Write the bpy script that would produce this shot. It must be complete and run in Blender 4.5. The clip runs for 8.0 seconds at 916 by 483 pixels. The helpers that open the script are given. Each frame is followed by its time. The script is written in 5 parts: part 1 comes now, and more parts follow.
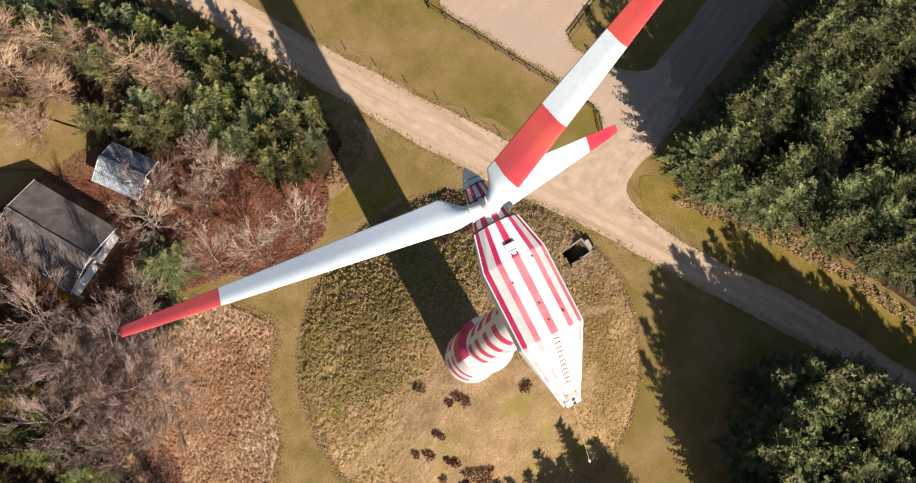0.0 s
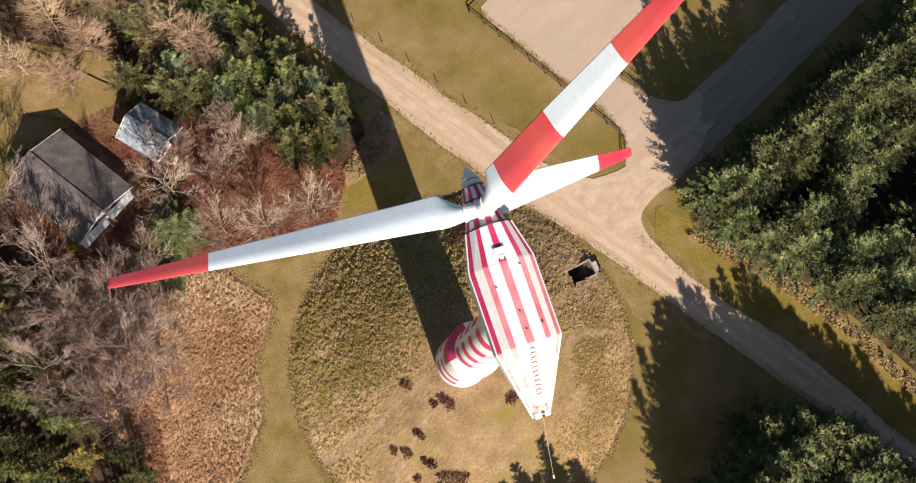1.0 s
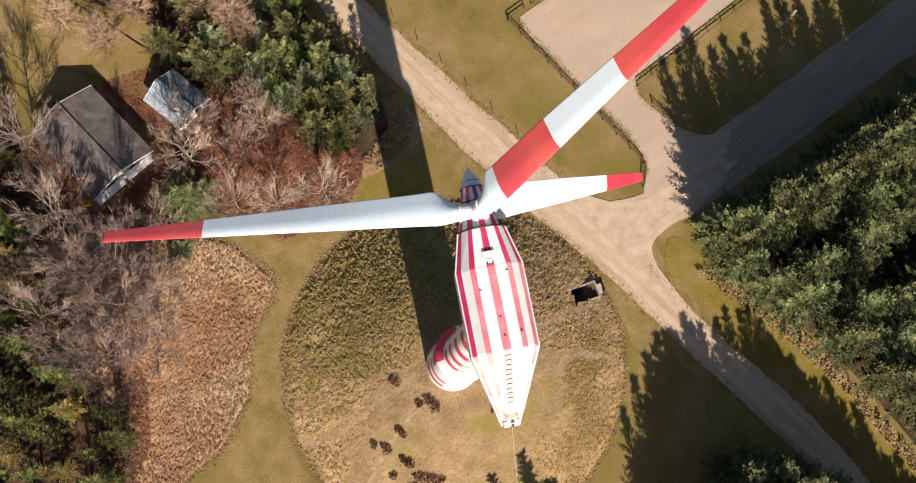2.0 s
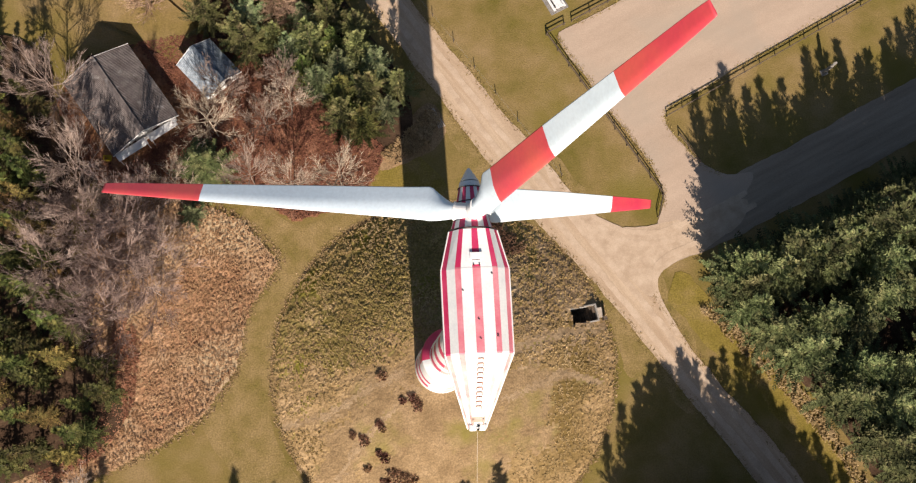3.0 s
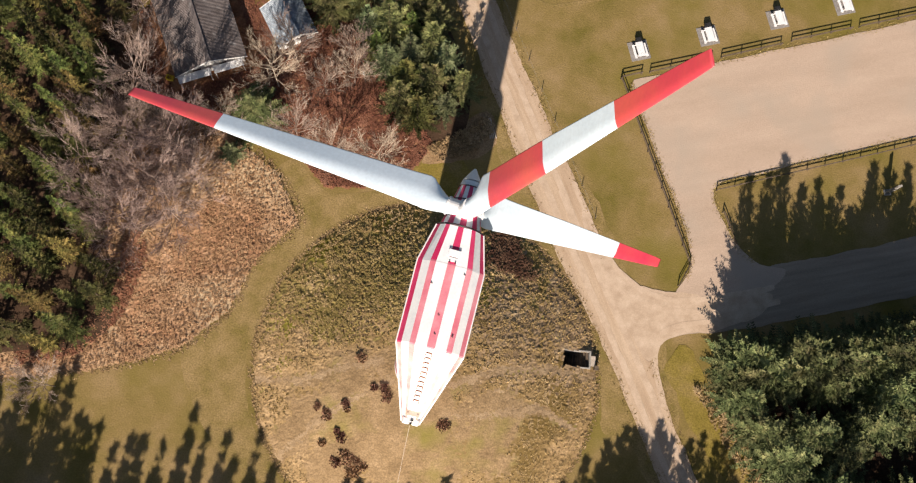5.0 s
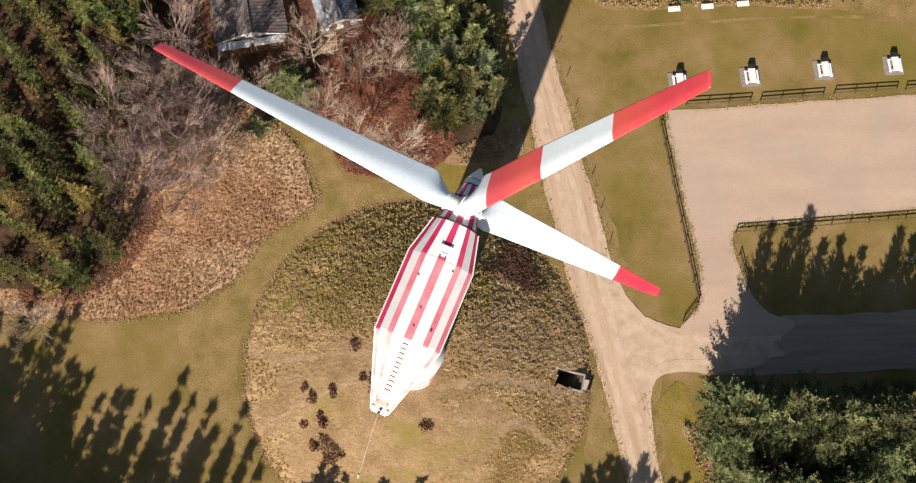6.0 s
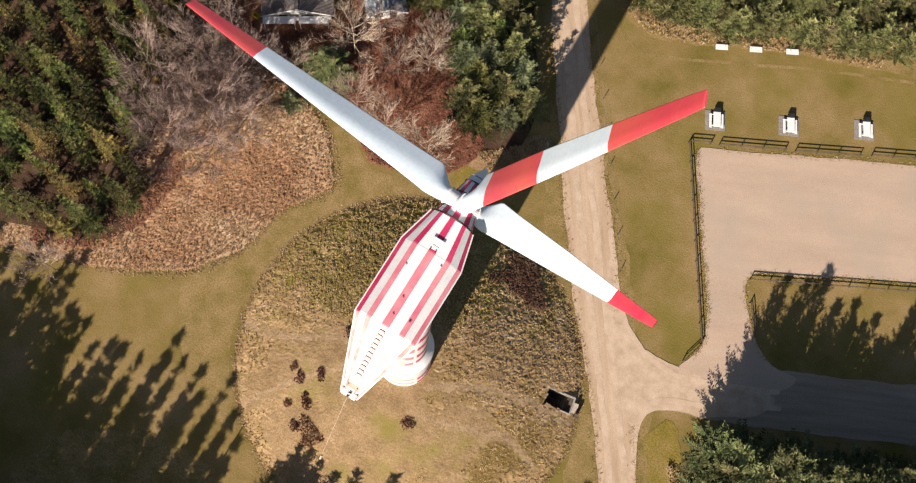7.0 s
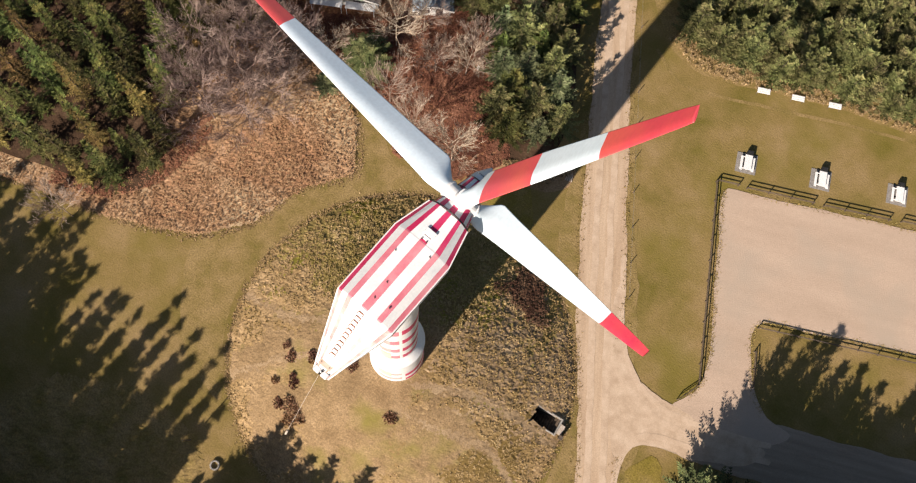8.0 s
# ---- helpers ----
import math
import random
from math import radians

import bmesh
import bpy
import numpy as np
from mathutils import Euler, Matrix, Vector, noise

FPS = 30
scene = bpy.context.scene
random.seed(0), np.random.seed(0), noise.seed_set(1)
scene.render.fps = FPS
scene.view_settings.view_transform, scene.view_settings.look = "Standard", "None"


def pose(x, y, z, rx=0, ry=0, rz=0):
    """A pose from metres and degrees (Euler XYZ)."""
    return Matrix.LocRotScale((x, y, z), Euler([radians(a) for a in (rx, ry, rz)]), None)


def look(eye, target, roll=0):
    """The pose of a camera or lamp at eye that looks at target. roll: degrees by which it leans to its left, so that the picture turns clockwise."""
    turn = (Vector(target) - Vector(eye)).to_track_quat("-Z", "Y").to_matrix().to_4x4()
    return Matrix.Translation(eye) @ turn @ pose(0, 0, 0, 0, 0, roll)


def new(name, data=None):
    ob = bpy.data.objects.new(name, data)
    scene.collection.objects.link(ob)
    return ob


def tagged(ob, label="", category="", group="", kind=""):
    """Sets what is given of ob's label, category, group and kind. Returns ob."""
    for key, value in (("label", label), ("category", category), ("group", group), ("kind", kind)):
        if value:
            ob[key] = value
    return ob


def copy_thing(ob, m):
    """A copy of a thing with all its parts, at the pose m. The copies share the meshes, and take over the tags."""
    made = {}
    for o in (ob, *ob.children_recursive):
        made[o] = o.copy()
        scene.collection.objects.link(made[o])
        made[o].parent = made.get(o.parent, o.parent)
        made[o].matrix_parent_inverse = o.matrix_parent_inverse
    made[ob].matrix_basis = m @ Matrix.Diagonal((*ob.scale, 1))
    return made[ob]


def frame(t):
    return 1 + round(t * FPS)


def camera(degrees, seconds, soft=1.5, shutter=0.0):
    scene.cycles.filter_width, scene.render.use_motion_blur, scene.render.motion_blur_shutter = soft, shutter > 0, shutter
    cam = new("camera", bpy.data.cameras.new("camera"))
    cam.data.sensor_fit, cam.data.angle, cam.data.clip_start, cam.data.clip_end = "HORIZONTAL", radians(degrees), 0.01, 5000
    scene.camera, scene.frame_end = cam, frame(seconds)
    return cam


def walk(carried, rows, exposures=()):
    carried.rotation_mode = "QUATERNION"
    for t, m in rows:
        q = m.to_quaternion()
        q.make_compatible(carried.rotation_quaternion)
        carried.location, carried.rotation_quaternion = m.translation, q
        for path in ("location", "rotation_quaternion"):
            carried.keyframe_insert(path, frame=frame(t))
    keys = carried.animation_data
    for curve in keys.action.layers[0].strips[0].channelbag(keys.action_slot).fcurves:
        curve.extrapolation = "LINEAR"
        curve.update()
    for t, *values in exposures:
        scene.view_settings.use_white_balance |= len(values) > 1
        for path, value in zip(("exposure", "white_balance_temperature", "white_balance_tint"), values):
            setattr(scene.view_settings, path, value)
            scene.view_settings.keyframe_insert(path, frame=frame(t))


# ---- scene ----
cam = camera(53.1, 8.0, 1.2)
ROWS = [
    (0.0, -13.463, -2.834, 116.804, 11.599, -4.879, -26.569),
    (0.5, -12.408, -3.723, 116.954, 11.558, -4.776, -22.635),
    (1.0, -11.273, -4.624, 116.969, 11.550, -4.648, -18.616),
    (1.5, -10.135, -5.320, 117.064, 11.538, -4.503, -14.892),
    (3.0, -6.432, -7.167, 117.057, 11.617, -4.300, -2.844),
    (3.5, -5.053, -7.572, 117.049, 11.638, -4.157, 0.949),
    (4.0, -3.764, -7.928, 117.028, 11.673, -4.119, 5.155),
    (5.5, 0.374, -8.390, 116.826, 11.795, -3.868, 18.263),
    (6.0, 1.775, -8.348, 116.581, 11.852, -3.744, 22.473),
    (6.5, 3.193, -8.184, 116.323, 11.915, -3.635, 26.779),
    (7.0, 4.630, -7.988, 116.018, 12.040, -3.567, 31.381),
    (7.5, 6.081, -7.657, 115.635, 12.194, -3.415, 35.513),
    (8.0, 7.507, -7.234, 115.314, 12.329, -3.353, 40.095),
]
walk(cam, [(t, pose(x, y, z, rx, ry, rz)) for t, x, y, z, rx, ry, rz in ROWS], [(0.0, 0.97), (1.5, 0.91), (3.0, 0.85), (8.0, 0.86)])

# ---- light ----
SUN_UP, SUN_SIDE = 31.0, 1.5          # degrees above the horizon, and off due south
world = bpy.data.worlds.new("sky")
scene.world = world
world.use_nodes = True
_sky = world.node_tree.nodes.new("ShaderNodeTexSky")
_sky.sky_type = "NISHITA"
_sky.sun_disc = False
_sky.sun_elevation = radians(SUN_UP)
_sky.sun_rotation = radians(180 - SUN_SIDE)
world.node_tree.links.new(_sky.outputs[0], world.node_tree.nodes["Background"].inputs[0])
world.node_tree.nodes["Background"].inputs[1].default_value = 0.041
sun_data = bpy.data.lights.new("sun", "SUN")
sun_data.energy, sun_data.angle, sun_data.color = 4.6, radians(0.53), (1.0, 0.87, 0.755)
sun = new("sun", sun_data)
_e, _a = radians(SUN_UP), radians(SUN_SIDE)
sun.matrix_world = look((0, 0, 0), (-math.cos(_e) * math.sin(_a), math.cos(_e) * math.cos(_a), -math.sin(_e)))
sun.location = (0, -60, 90)

# ---- materials ----
def material(name, colors, scale=1.0, rough=0.85, bump=0.3, fine=8.0, spec=0.3, stretch=None, turn=0.0, metal=0.0, vary=0.0, stain=None, detail=6.0, grit=0.28):
    """Noise-mixed paint: colors run along a coarse noise, a fine noise adds grain, and bump follows the fine one."""
    m = bpy.data.materials.new(name)
    m.use_nodes = True
    nt = m.node_tree
    n, l = nt.nodes, nt.links
    b = n["Principled BSDF"]
    b.inputs["Roughness"].default_value, b.inputs["Metallic"].default_value = rough, metal
    b.inputs["Specular IOR Level"].default_value = spec
    mp = n.new("ShaderNodeMapping")
    mp.vector_type = "TEXTURE"
    mp.inputs["Rotation"].default_value = (0, 0, radians(turn))
    mp.inputs["Scale"].default_value = stretch or (1, 1, 1)
    geo = n.new("ShaderNodeNewGeometry")
    l.new(geo.outputs["Position"], mp.inputs[0])
    big = n.new("ShaderNodeTexNoise")
    big.inputs["Scale"].default_value, big.inputs["Detail"].default_value, big.inputs["Roughness"].default_value = scale, detail, 0.62
    l.new(mp.outputs[0], big.inputs[0])
    ramp = n.new("ShaderNodeValToRGB")
    el = ramp.color_ramp.elements
    while len(el) < len(colors):
        el.new(0.5)
    for i, c in enumerate(colors):
        el[i].position = 0.3 + 0.4 * i / max(1, len(colors) - 1)
        el[i].color = (*c, 1)
    l.new(big.outputs[0], ramp.inputs[0])
    small = n.new("ShaderNodeTexNoise")
    small.inputs["Scale"].default_value, small.inputs["Detail"].default_value = fine, 4
    l.new(geo.outputs["Position"], small.inputs[0])
    grain = n.new("ShaderNodeMapRange")
    grain.inputs[1].default_value, grain.inputs[2].default_value, grain.inputs[3].default_value, grain.inputs[4].default_value = 0.3, 0.7, 1 - grit, 1 + grit
    l.new(small.outputs[0], grain.inputs[0])
    mix = n.new("ShaderNodeMix")
    mix.data_type, mix.blend_type = "RGBA", "MULTIPLY"
    mix.inputs[0].default_value = 1.0
    l.new(ramp.outputs[0], mix.inputs[6])
    l.new(grain.outputs[0], mix.inputs[7])
    out = mix.outputs[2]
    if stain:
        far = n.new("ShaderNodeTexNoise")
        far.inputs["Scale"].default_value, far.inputs["Detail"].default_value = stain[1], 5
        l.new(geo.outputs["Position"], far.inputs[0])
        sr = n.new("ShaderNodeMapRange")
        sr.inputs[1].default_value, sr.inputs[2].default_value = stain[2], stain[3]
        l.new(far.outputs[0], sr.inputs[0])
        sm = n.new("ShaderNodeMix")
        sm.data_type = "RGBA"
        l.new(sr.outputs[0], sm.inputs[0])
        l.new(out, sm.inputs[6])
        sm.inputs[7].default_value = (*stain[0], 1)
        out = sm.outputs[2]
    if vary:
        info = n.new("ShaderNodeObjectInfo")
        hs = n.new("ShaderNodeHueSaturation")
        a = n.new("ShaderNodeMapRange")
        a.inputs[3].default_value, a.inputs[4].default_value = 1 - vary, 1 + vary
        l.new(info.outputs["Random"], a.inputs[0])
        h = n.new("ShaderNodeMapRange")
        h.inputs[3].default_value, h.inputs[4].default_value = 0.5 - 0.06 * vary, 0.5 + 0.06 * vary
        l.new(info.outputs["Random"], h.inputs[0])
        l.new(a.outputs[0], hs.inputs["Value"])
        l.new(h.outputs[0], hs.inputs["Hue"])
        l.new(out, hs.inputs["Color"])
        isl = n.new("ShaderNodeMapRange")
        _iv = 0.5 if vary >= 0.3 else 0.28
        isl.inputs[3].default_value, isl.inputs[4].default_value = 1 - _iv, 1 + _iv
        l.new(geo.outputs["Random Per Island"], isl.inputs[0])
        m2 = n.new("ShaderNodeMix")
        m2.data_type, m2.blend_type = "RGBA", "MULTIPLY"
        m2.inputs[0].default_value = 1.0
        l.new(hs.outputs[0], m2.inputs[6])
        l.new(isl.outputs[0], m2.inputs[7])
        out = m2.outputs[2]
    l.new(out, b.inputs["Base Color"])
    if bump:
        bp = n.new("ShaderNodeBump")
        bp.inputs["Strength"].default_value, bp.inputs["Distance"].default_value = bump, 0.1
        l.new(small.outputs[0], bp.inputs["Height"])
        l.new(bp.outputs[0], b.inputs["Normal"])
    return m


LAWN = material("mown_grass", [(0.14, 0.113, 0.026), (0.22, 0.157, 0.058), (0.29, 0.202, 0.1)], 0.13, 0.95, 0.5, 5.0, 0.1, stain=((0.15, 0.128, 0.02), 0.07, 0.5, 0.75), grit=0.17)
LAWN2 = material("worn_grass", [(0.16, 0.125, 0.034), (0.23, 0.165, 0.065), (0.29, 0.205, 0.095)], 0.35, 0.95, 0.5, 5.0, 0.1)
MOSS = material("mossy_grass", [(0.158, 0.125, 0.022), (0.21, 0.158, 0.038), (0.26, 0.186, 0.074)], 0.25, 0.95, 0.5, 5.0, 0.1)
ROUGH = material("rough_dry_grass", [(0.19, 0.127, 0.05), (0.305, 0.206, 0.1), (0.42, 0.292, 0.16)], 0.25, 0.95, 0.8, 4.0, 0.1, stain=((0.17, 0.115, 0.04), 0.09, 0.5, 0.7))
BRACKEN = material("dead_bracken", [(0.2, 0.1, 0.055), (0.335, 0.19, 0.105), (0.45, 0.285, 0.17)], 0.3, 0.95, 0.8, 4.0, 0.1, stain=((0.46, 0.34, 0.21), 0.09, 0.48, 0.64))
REED = material("dry_straw_grass", [(0.24, 0.16, 0.075), (0.34, 0.235, 0.12), (0.42, 0.3, 0.17)], 0.5, 0.95, 0.6, 5.0, 0.1, vary=0.2)
# needle litter, its colour darkened to carry the shade between the trunks
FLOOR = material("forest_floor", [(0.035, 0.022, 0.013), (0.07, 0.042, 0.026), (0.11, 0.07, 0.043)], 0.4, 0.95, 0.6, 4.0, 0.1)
REDFLOOR = material("leaf_litter", [(0.14, 0.062, 0.034), (0.25, 0.118, 0.062), (0.36, 0.2, 0.112)], 0.4, 0.95, 0.6, 4.0, 0.1)
ROADM = material("sandy_gravel_road", [(0.38, 0.27, 0.18), (0.46, 0.34, 0.235), (0.53, 0.405, 0.29)], 1.2, 0.95, 0.25, 9.0, 0.15, stretch=(1.0, 14.0, 1.0), turn=35.4, grit=0.12)
# gravel grey lowered to include the shade of the pines beside it
SIDE = material("shade_darkened_gravel_road", [(0.26, 0.2, 0.145), (0.32, 0.25, 0.185), (0.39, 0.305, 0.225)], 1.0, 0.95, 0.25, 9.0, 0.15, stretch=(14.0, 1.0, 1.0), turn=25.5, grit=0.12)
LOTM = material("pale_gravel", [(0.41, 0.31, 0.232), (0.452, 0.343, 0.26), (0.492, 0.378, 0.288)], 0.3, 0.95, 0.3, 9.0, 0.15, grit=0.1, stretch=(5.0, 1.0, 1.0), turn=27, stain=((0.4, 0.325, 0.255), 0.12, 0.5, 0.75))
WHITE = material("weathered_white_paint", [(0.70, 0.71, 0.72), (0.8, 0.8, 0.79), (0.83, 0.83, 0.81)], 0.6, 0.5, 0.05, 6.0, 0.4, grit=0.05)
BLADEWHITE = material("glossy_white_gelcoat", [(0.69, 0.81, 0.89), (0.72, 0.835, 0.91), (0.74, 0.845, 0.92)], 0.3, 0.22, 0.0, 4.0, 0.5, grit=0.05)
BLADERED = material("glossy_red_gelcoat", [(0.6, 0.03, 0.08), (0.67, 0.065, 0.085), (0.73, 0.125, 0.085)], 0.12, 0.5, 0.0, 4.0, 1.0, grit=0.05)
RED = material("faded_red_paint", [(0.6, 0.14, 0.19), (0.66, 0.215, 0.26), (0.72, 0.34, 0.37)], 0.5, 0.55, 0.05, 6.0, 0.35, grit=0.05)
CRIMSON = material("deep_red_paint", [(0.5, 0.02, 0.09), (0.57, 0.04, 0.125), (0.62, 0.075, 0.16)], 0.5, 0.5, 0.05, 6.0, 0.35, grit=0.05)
BUFF = material("buff_white_paint", [(0.62, 0.42, 0.31), (0.7, 0.55, 0.44), (0.77, 0.68, 0.59)], 0.8, 0.6, 0.05, 6.0, 0.3, grit=0.05)
STEEL = material("galvanised_steel", [(0.35, 0.36, 0.37), (0.5, 0.5, 0.5)], 3.0, 0.45, 0.05, 10.0, 0.5, metal=0.7)
DARK = material("dark_rubber_seal", [(0.05, 0.035, 0.035), (0.1, 0.07, 0.07)], 3.0, 0.7, 0.1, 10.0, 0.3)
TRACK = material("pale_sunlit_sand", [(0.4, 0.295, 0.205), (0.475, 0.36, 0.26), (0.55, 0.43, 0.32)], 0.6, 0.95, 0.2, 9.0, 0.15, grit=0.1)
TRACKPALE = material("packed_pale_sand", [(0.42, 0.312, 0.22), (0.5, 0.382, 0.278), (0.56, 0.438, 0.328)], 0.6, 0.95, 0.15, 9.0, 0.15, grit=0.1)
CONCRETE = material("grey_concrete", [(0.2, 0.185, 0.165), (0.29, 0.27, 0.24), (0.36, 0.34, 0.31)], 0.9, 0.9, 0.25, 9.0, 0.2)
TIMBER = material("weathered_dark_timber", [(0.05, 0.04, 0.03), (0.1, 0.075, 0.055), (0.16, 0.12, 0.09)], 2.0, 0.85, 0.3, 12.0, 0.2)
PALEWOOD = material("bleached_timber", [(0.36, 0.3, 0.24), (0.5, 0.43, 0.36)], 2.0, 0.85, 0.3, 12.0, 0.2)
ROOFDARK = material("weathered_corrugated_roofing", [(0.085, 0.07, 0.066), (0.135, 0.115, 0.11), (0.19, 0.165, 0.155)], 0.8, 0.85, 0.2, 9.0, 0.2, stain=((0.3, 0.29, 0.28), 0.9, 0.6, 0.78))
ROOFPALE = material("lichened_pale_metal_roofing", [(0.1, 0.125, 0.15), (0.23, 0.27, 0.31), (0.42, 0.46, 0.49)], 1.6, 0.6, 0.15, 9.0, 0.35)
BARK = material("brown_bark", [(0.06, 0.045, 0.035), (0.12, 0.09, 0.065)], 3.0, 0.9, 0.4, 12.0, 0.2)
TWIG = material("grey_twigs", [(0.185, 0.13, 0.108), (0.3, 0.22, 0.184), (0.45, 0.355, 0.3)], 0.6, 0.9, 0.0, 6.0, 0.2, vary=0.25)
TWIGPALE = material("pale_birch_twigs", [(0.2, 0.148, 0.112), (0.33, 0.252, 0.195), (0.47, 0.38, 0.305)], 0.6, 0.9, 0.0, 6.0, 0.2, vary=0.25)
TWIGTAN = material("tan_larch_twigs", [(0.3, 0.2, 0.13), (0.42, 0.29, 0.19), (0.52, 0.385, 0.265)], 0.6, 0.9, 0.0, 6.0, 0.2, vary=0.2)
TWIGRED = material("reddish_brush_twigs", [(0.13, 0.055, 0.032), (0.24, 0.11, 0.062), (0.36, 0.195, 0.115)], 0.35, 0.9, 0.0, 6.0, 0.2, vary=0.25)
PINE = material("pine_needles", [(0.052, 0.068, 0.025), (0.108, 0.126, 0.047), (0.25, 0.235, 0.102)], 0.7, 0.75, 0.0, 6.0, 0.25, vary=0.3)
SPRUCE = material("spruce_needles", [(0.045, 0.062, 0.016), (0.092, 0.103, 0.026), (0.2, 0.165, 0.05)], 0.35, 0.75, 0.0, 6.0, 0.25, vary=0.5)
OLDSPRUCE = material("browning_spruce_needles", [(0.07, 0.065, 0.018), (0.15, 0.108, 0.034), (0.28, 0.175, 0.066)], 0.5, 0.8, 0.0, 6.0, 0.2, vary=0.4)
HEDGEPINE = material("olive_pine_needles", [(0.09, 0.105, 0.032), (0.16, 0.165, 0.06), (0.28, 0.235, 0.11)], 0.6, 0.8, 0.0, 6.0, 0.2, vary=0.3)
BLUEPINE = material("blue_green_needles", [(0.062, 0.084, 0.036), (0.118, 0.138, 0.062), (0.22, 0.225, 0.12)], 0.7, 0.75, 0.0, 6.0, 0.25, vary=0.3)
HEATHER = material("brown_heather", [(0.18, 0.092, 0.06), (0.27, 0.148, 0.095), (0.36, 0.215, 0.135)], 1.5, 0.95, 0.0, 8.0, 0.1, vary=0.3)
PLASTICWHITE = material("white_table_paint", [(0.72, 0.72, 0.71), (0.8, 0.8, 0.79)], 2.0, 0.5, 0.05, 8.0, 0.4, grit=0.05)
PAVING = material("grey_paving", [(0.2, 0.185, 0.175), (0.28, 0.26, 0.24)], 2.0, 0.9, 0.2, 9.0, 0.2)
BLACK = material("black_painted_metal", [(0.015, 0.015, 0.015), (0.03, 0.03, 0.03)], 2.0, 0.5, 0.05, 8.0, 0.4)
YELLOW = material("yellow_plastic", [(0.6, 0.45, 0.02), (0.7, 0.52, 0.04)], 2.0, 0.5, 0.05, 8.0, 0.4)


# ---- tools ----
def mesh_of(name, bm, mats, smooth=False):
    me = bpy.data.meshes.new(name)
    bm.to_mesh(me)
    bm.free()
    for m in mats if isinstance(mats, (list, tuple)) else [mats]:
        me.materials.append(m)
    if smooth:
        for p in me.polygons:
            p.use_smooth = True
    return me


def part(name, bm, mats, parent=None, label="", smooth=False):
    ob = new(name, mesh_of(name, bm, mats, smooth))
    ob.parent = parent
    if label:
        ob["label"] = label
    return ob


def raw(name, verts, faces, mats, parent=None, label="", index=None):
    me = bpy.data.meshes.new(name)
    me.from_pydata(verts, [], faces)
    for m in mats if isinstance(mats, (list, tuple)) else [mats]:
        me.materials.append(m)
    if index is not None:
        me.polygons.foreach_set("material_index", index)
    ob = new(name, me)
    ob.parent = parent
    if label:
        ob["label"] = label
    return ob


def thing(name, at, label, category, group="", kind="", turn=0.0):
    e = new(name)
    e.empty_display_size = 0.3
    e.matrix_basis = pose(*at, 0, 0, turn)
    return tagged(e, label, category, group, kind)


def box(bm, cx, cy, cz, sx, sy, sz, m=None, bevel=0.0):
    r = bmesh.ops.create_cube(bm, size=1.0, matrix=(m or Matrix()) @ Matrix.Translation((cx, cy, cz)) @ Matrix.Diagonal((sx, sy, sz, 1)))
    if bevel:
        es = list({e for v in r["verts"] for e in v.link_edges})
        bmesh.ops.bevel(bm, geom=es, offset=bevel, segments=1, affect="EDGES")
    return r["verts"]


def tube(bm, a, b, ra, rb, sides=8, caps=True):
    a, b = Vector(a), Vector(b)
    d = b - a
    m = Matrix.Translation((a + b) / 2) @ d.to_track_quat("Z", "Y").to_matrix().to_4x4()
    bmesh.ops.create_cone(bm, cap_ends=caps, segments=sides, radius1=ra, radius2=rb, depth=d.length, matrix=m)


def inside(x, y, poly):
    hit, j = False, len(poly) - 1
    for i in range(len(poly)):
        xi, yi = poly[i]
        xj, yj = poly[j]
        if (yi > y) != (yj > y) and x < (xj - xi) * (y - yi) / (yj - yi) + xi:
            hit = not hit
        j = i
    return hit


def edge_distance(x, y, poly):
    best = 1e9
    for i in range(len(poly)):
        x0, y0 = poly[i - 1]
        x1, y1 = poly[i]
        dx, dy = x1 - x0, y1 - y0
        t = max(0.0, min(1.0, ((x - x0) * dx + (y - y0) * dy) / max(1e-9, dx * dx + dy * dy)))
        best = min(best, (x - x0 - t * dx) ** 2 + (y - y0 - t * dy) ** 2)
    return math.sqrt(best)


def soft_outline(pts, step=0.8, wobble=0.12, closed=True):
    """A smooth outline through the points, cut into short steps that wander a little."""
    out, n = [], len(pts)
    for i in range(n if closed else n - 1):
        p0, p1, p2, p3 = (Vector(pts[(i + k) % n if closed else max(0, min(n - 1, i + k))]) for k in (-1, 0, 1, 2))
        d = (p2 - p1).length
        m1, m2 = (p2 - p0) * 0.5, (p3 - p1) * 0.5
        if m1.length > d:
            m1 = m1 * (d / m1.length)
        if m2.length > d:
            m2 = m2 * (d / m2.length)
        k = max(1, int(d / step))
        for j in range(k):
            t = j / k
            q = (2 * t ** 3 - 3 * t ** 2 + 1) * p1 + (t ** 3 - 2 * t ** 2 + t) * m1 + (3 * t ** 2 - 2 * t ** 3) * p2 + (t ** 3 - t ** 2) * m2
            w = noise.noise_vector((q.x * 0.9, q.y * 0.9, 3.3)) * wobble + noise.noise_vector((q.x * 0.22, q.y * 0.22, 8.3)) * wobble * 2
            out.append((q.x + w.x, q.y + w.y))
    return out


def sheet(name, pts, z, mat, label, wobble=0.12, step=0.8):
    bm = bmesh.new()
    f = bm.faces.new([bm.verts.new((x, y, z)) for x, y in soft_outline(pts, step, wobble)])
    bm.normal_update()
    if f.normal.z < 0:
        f.normal_flip()
    bmesh.ops.triangulate(bm, faces=[f])
    return tagged(part(name, bm, mat), label, "ground", kind="structure")


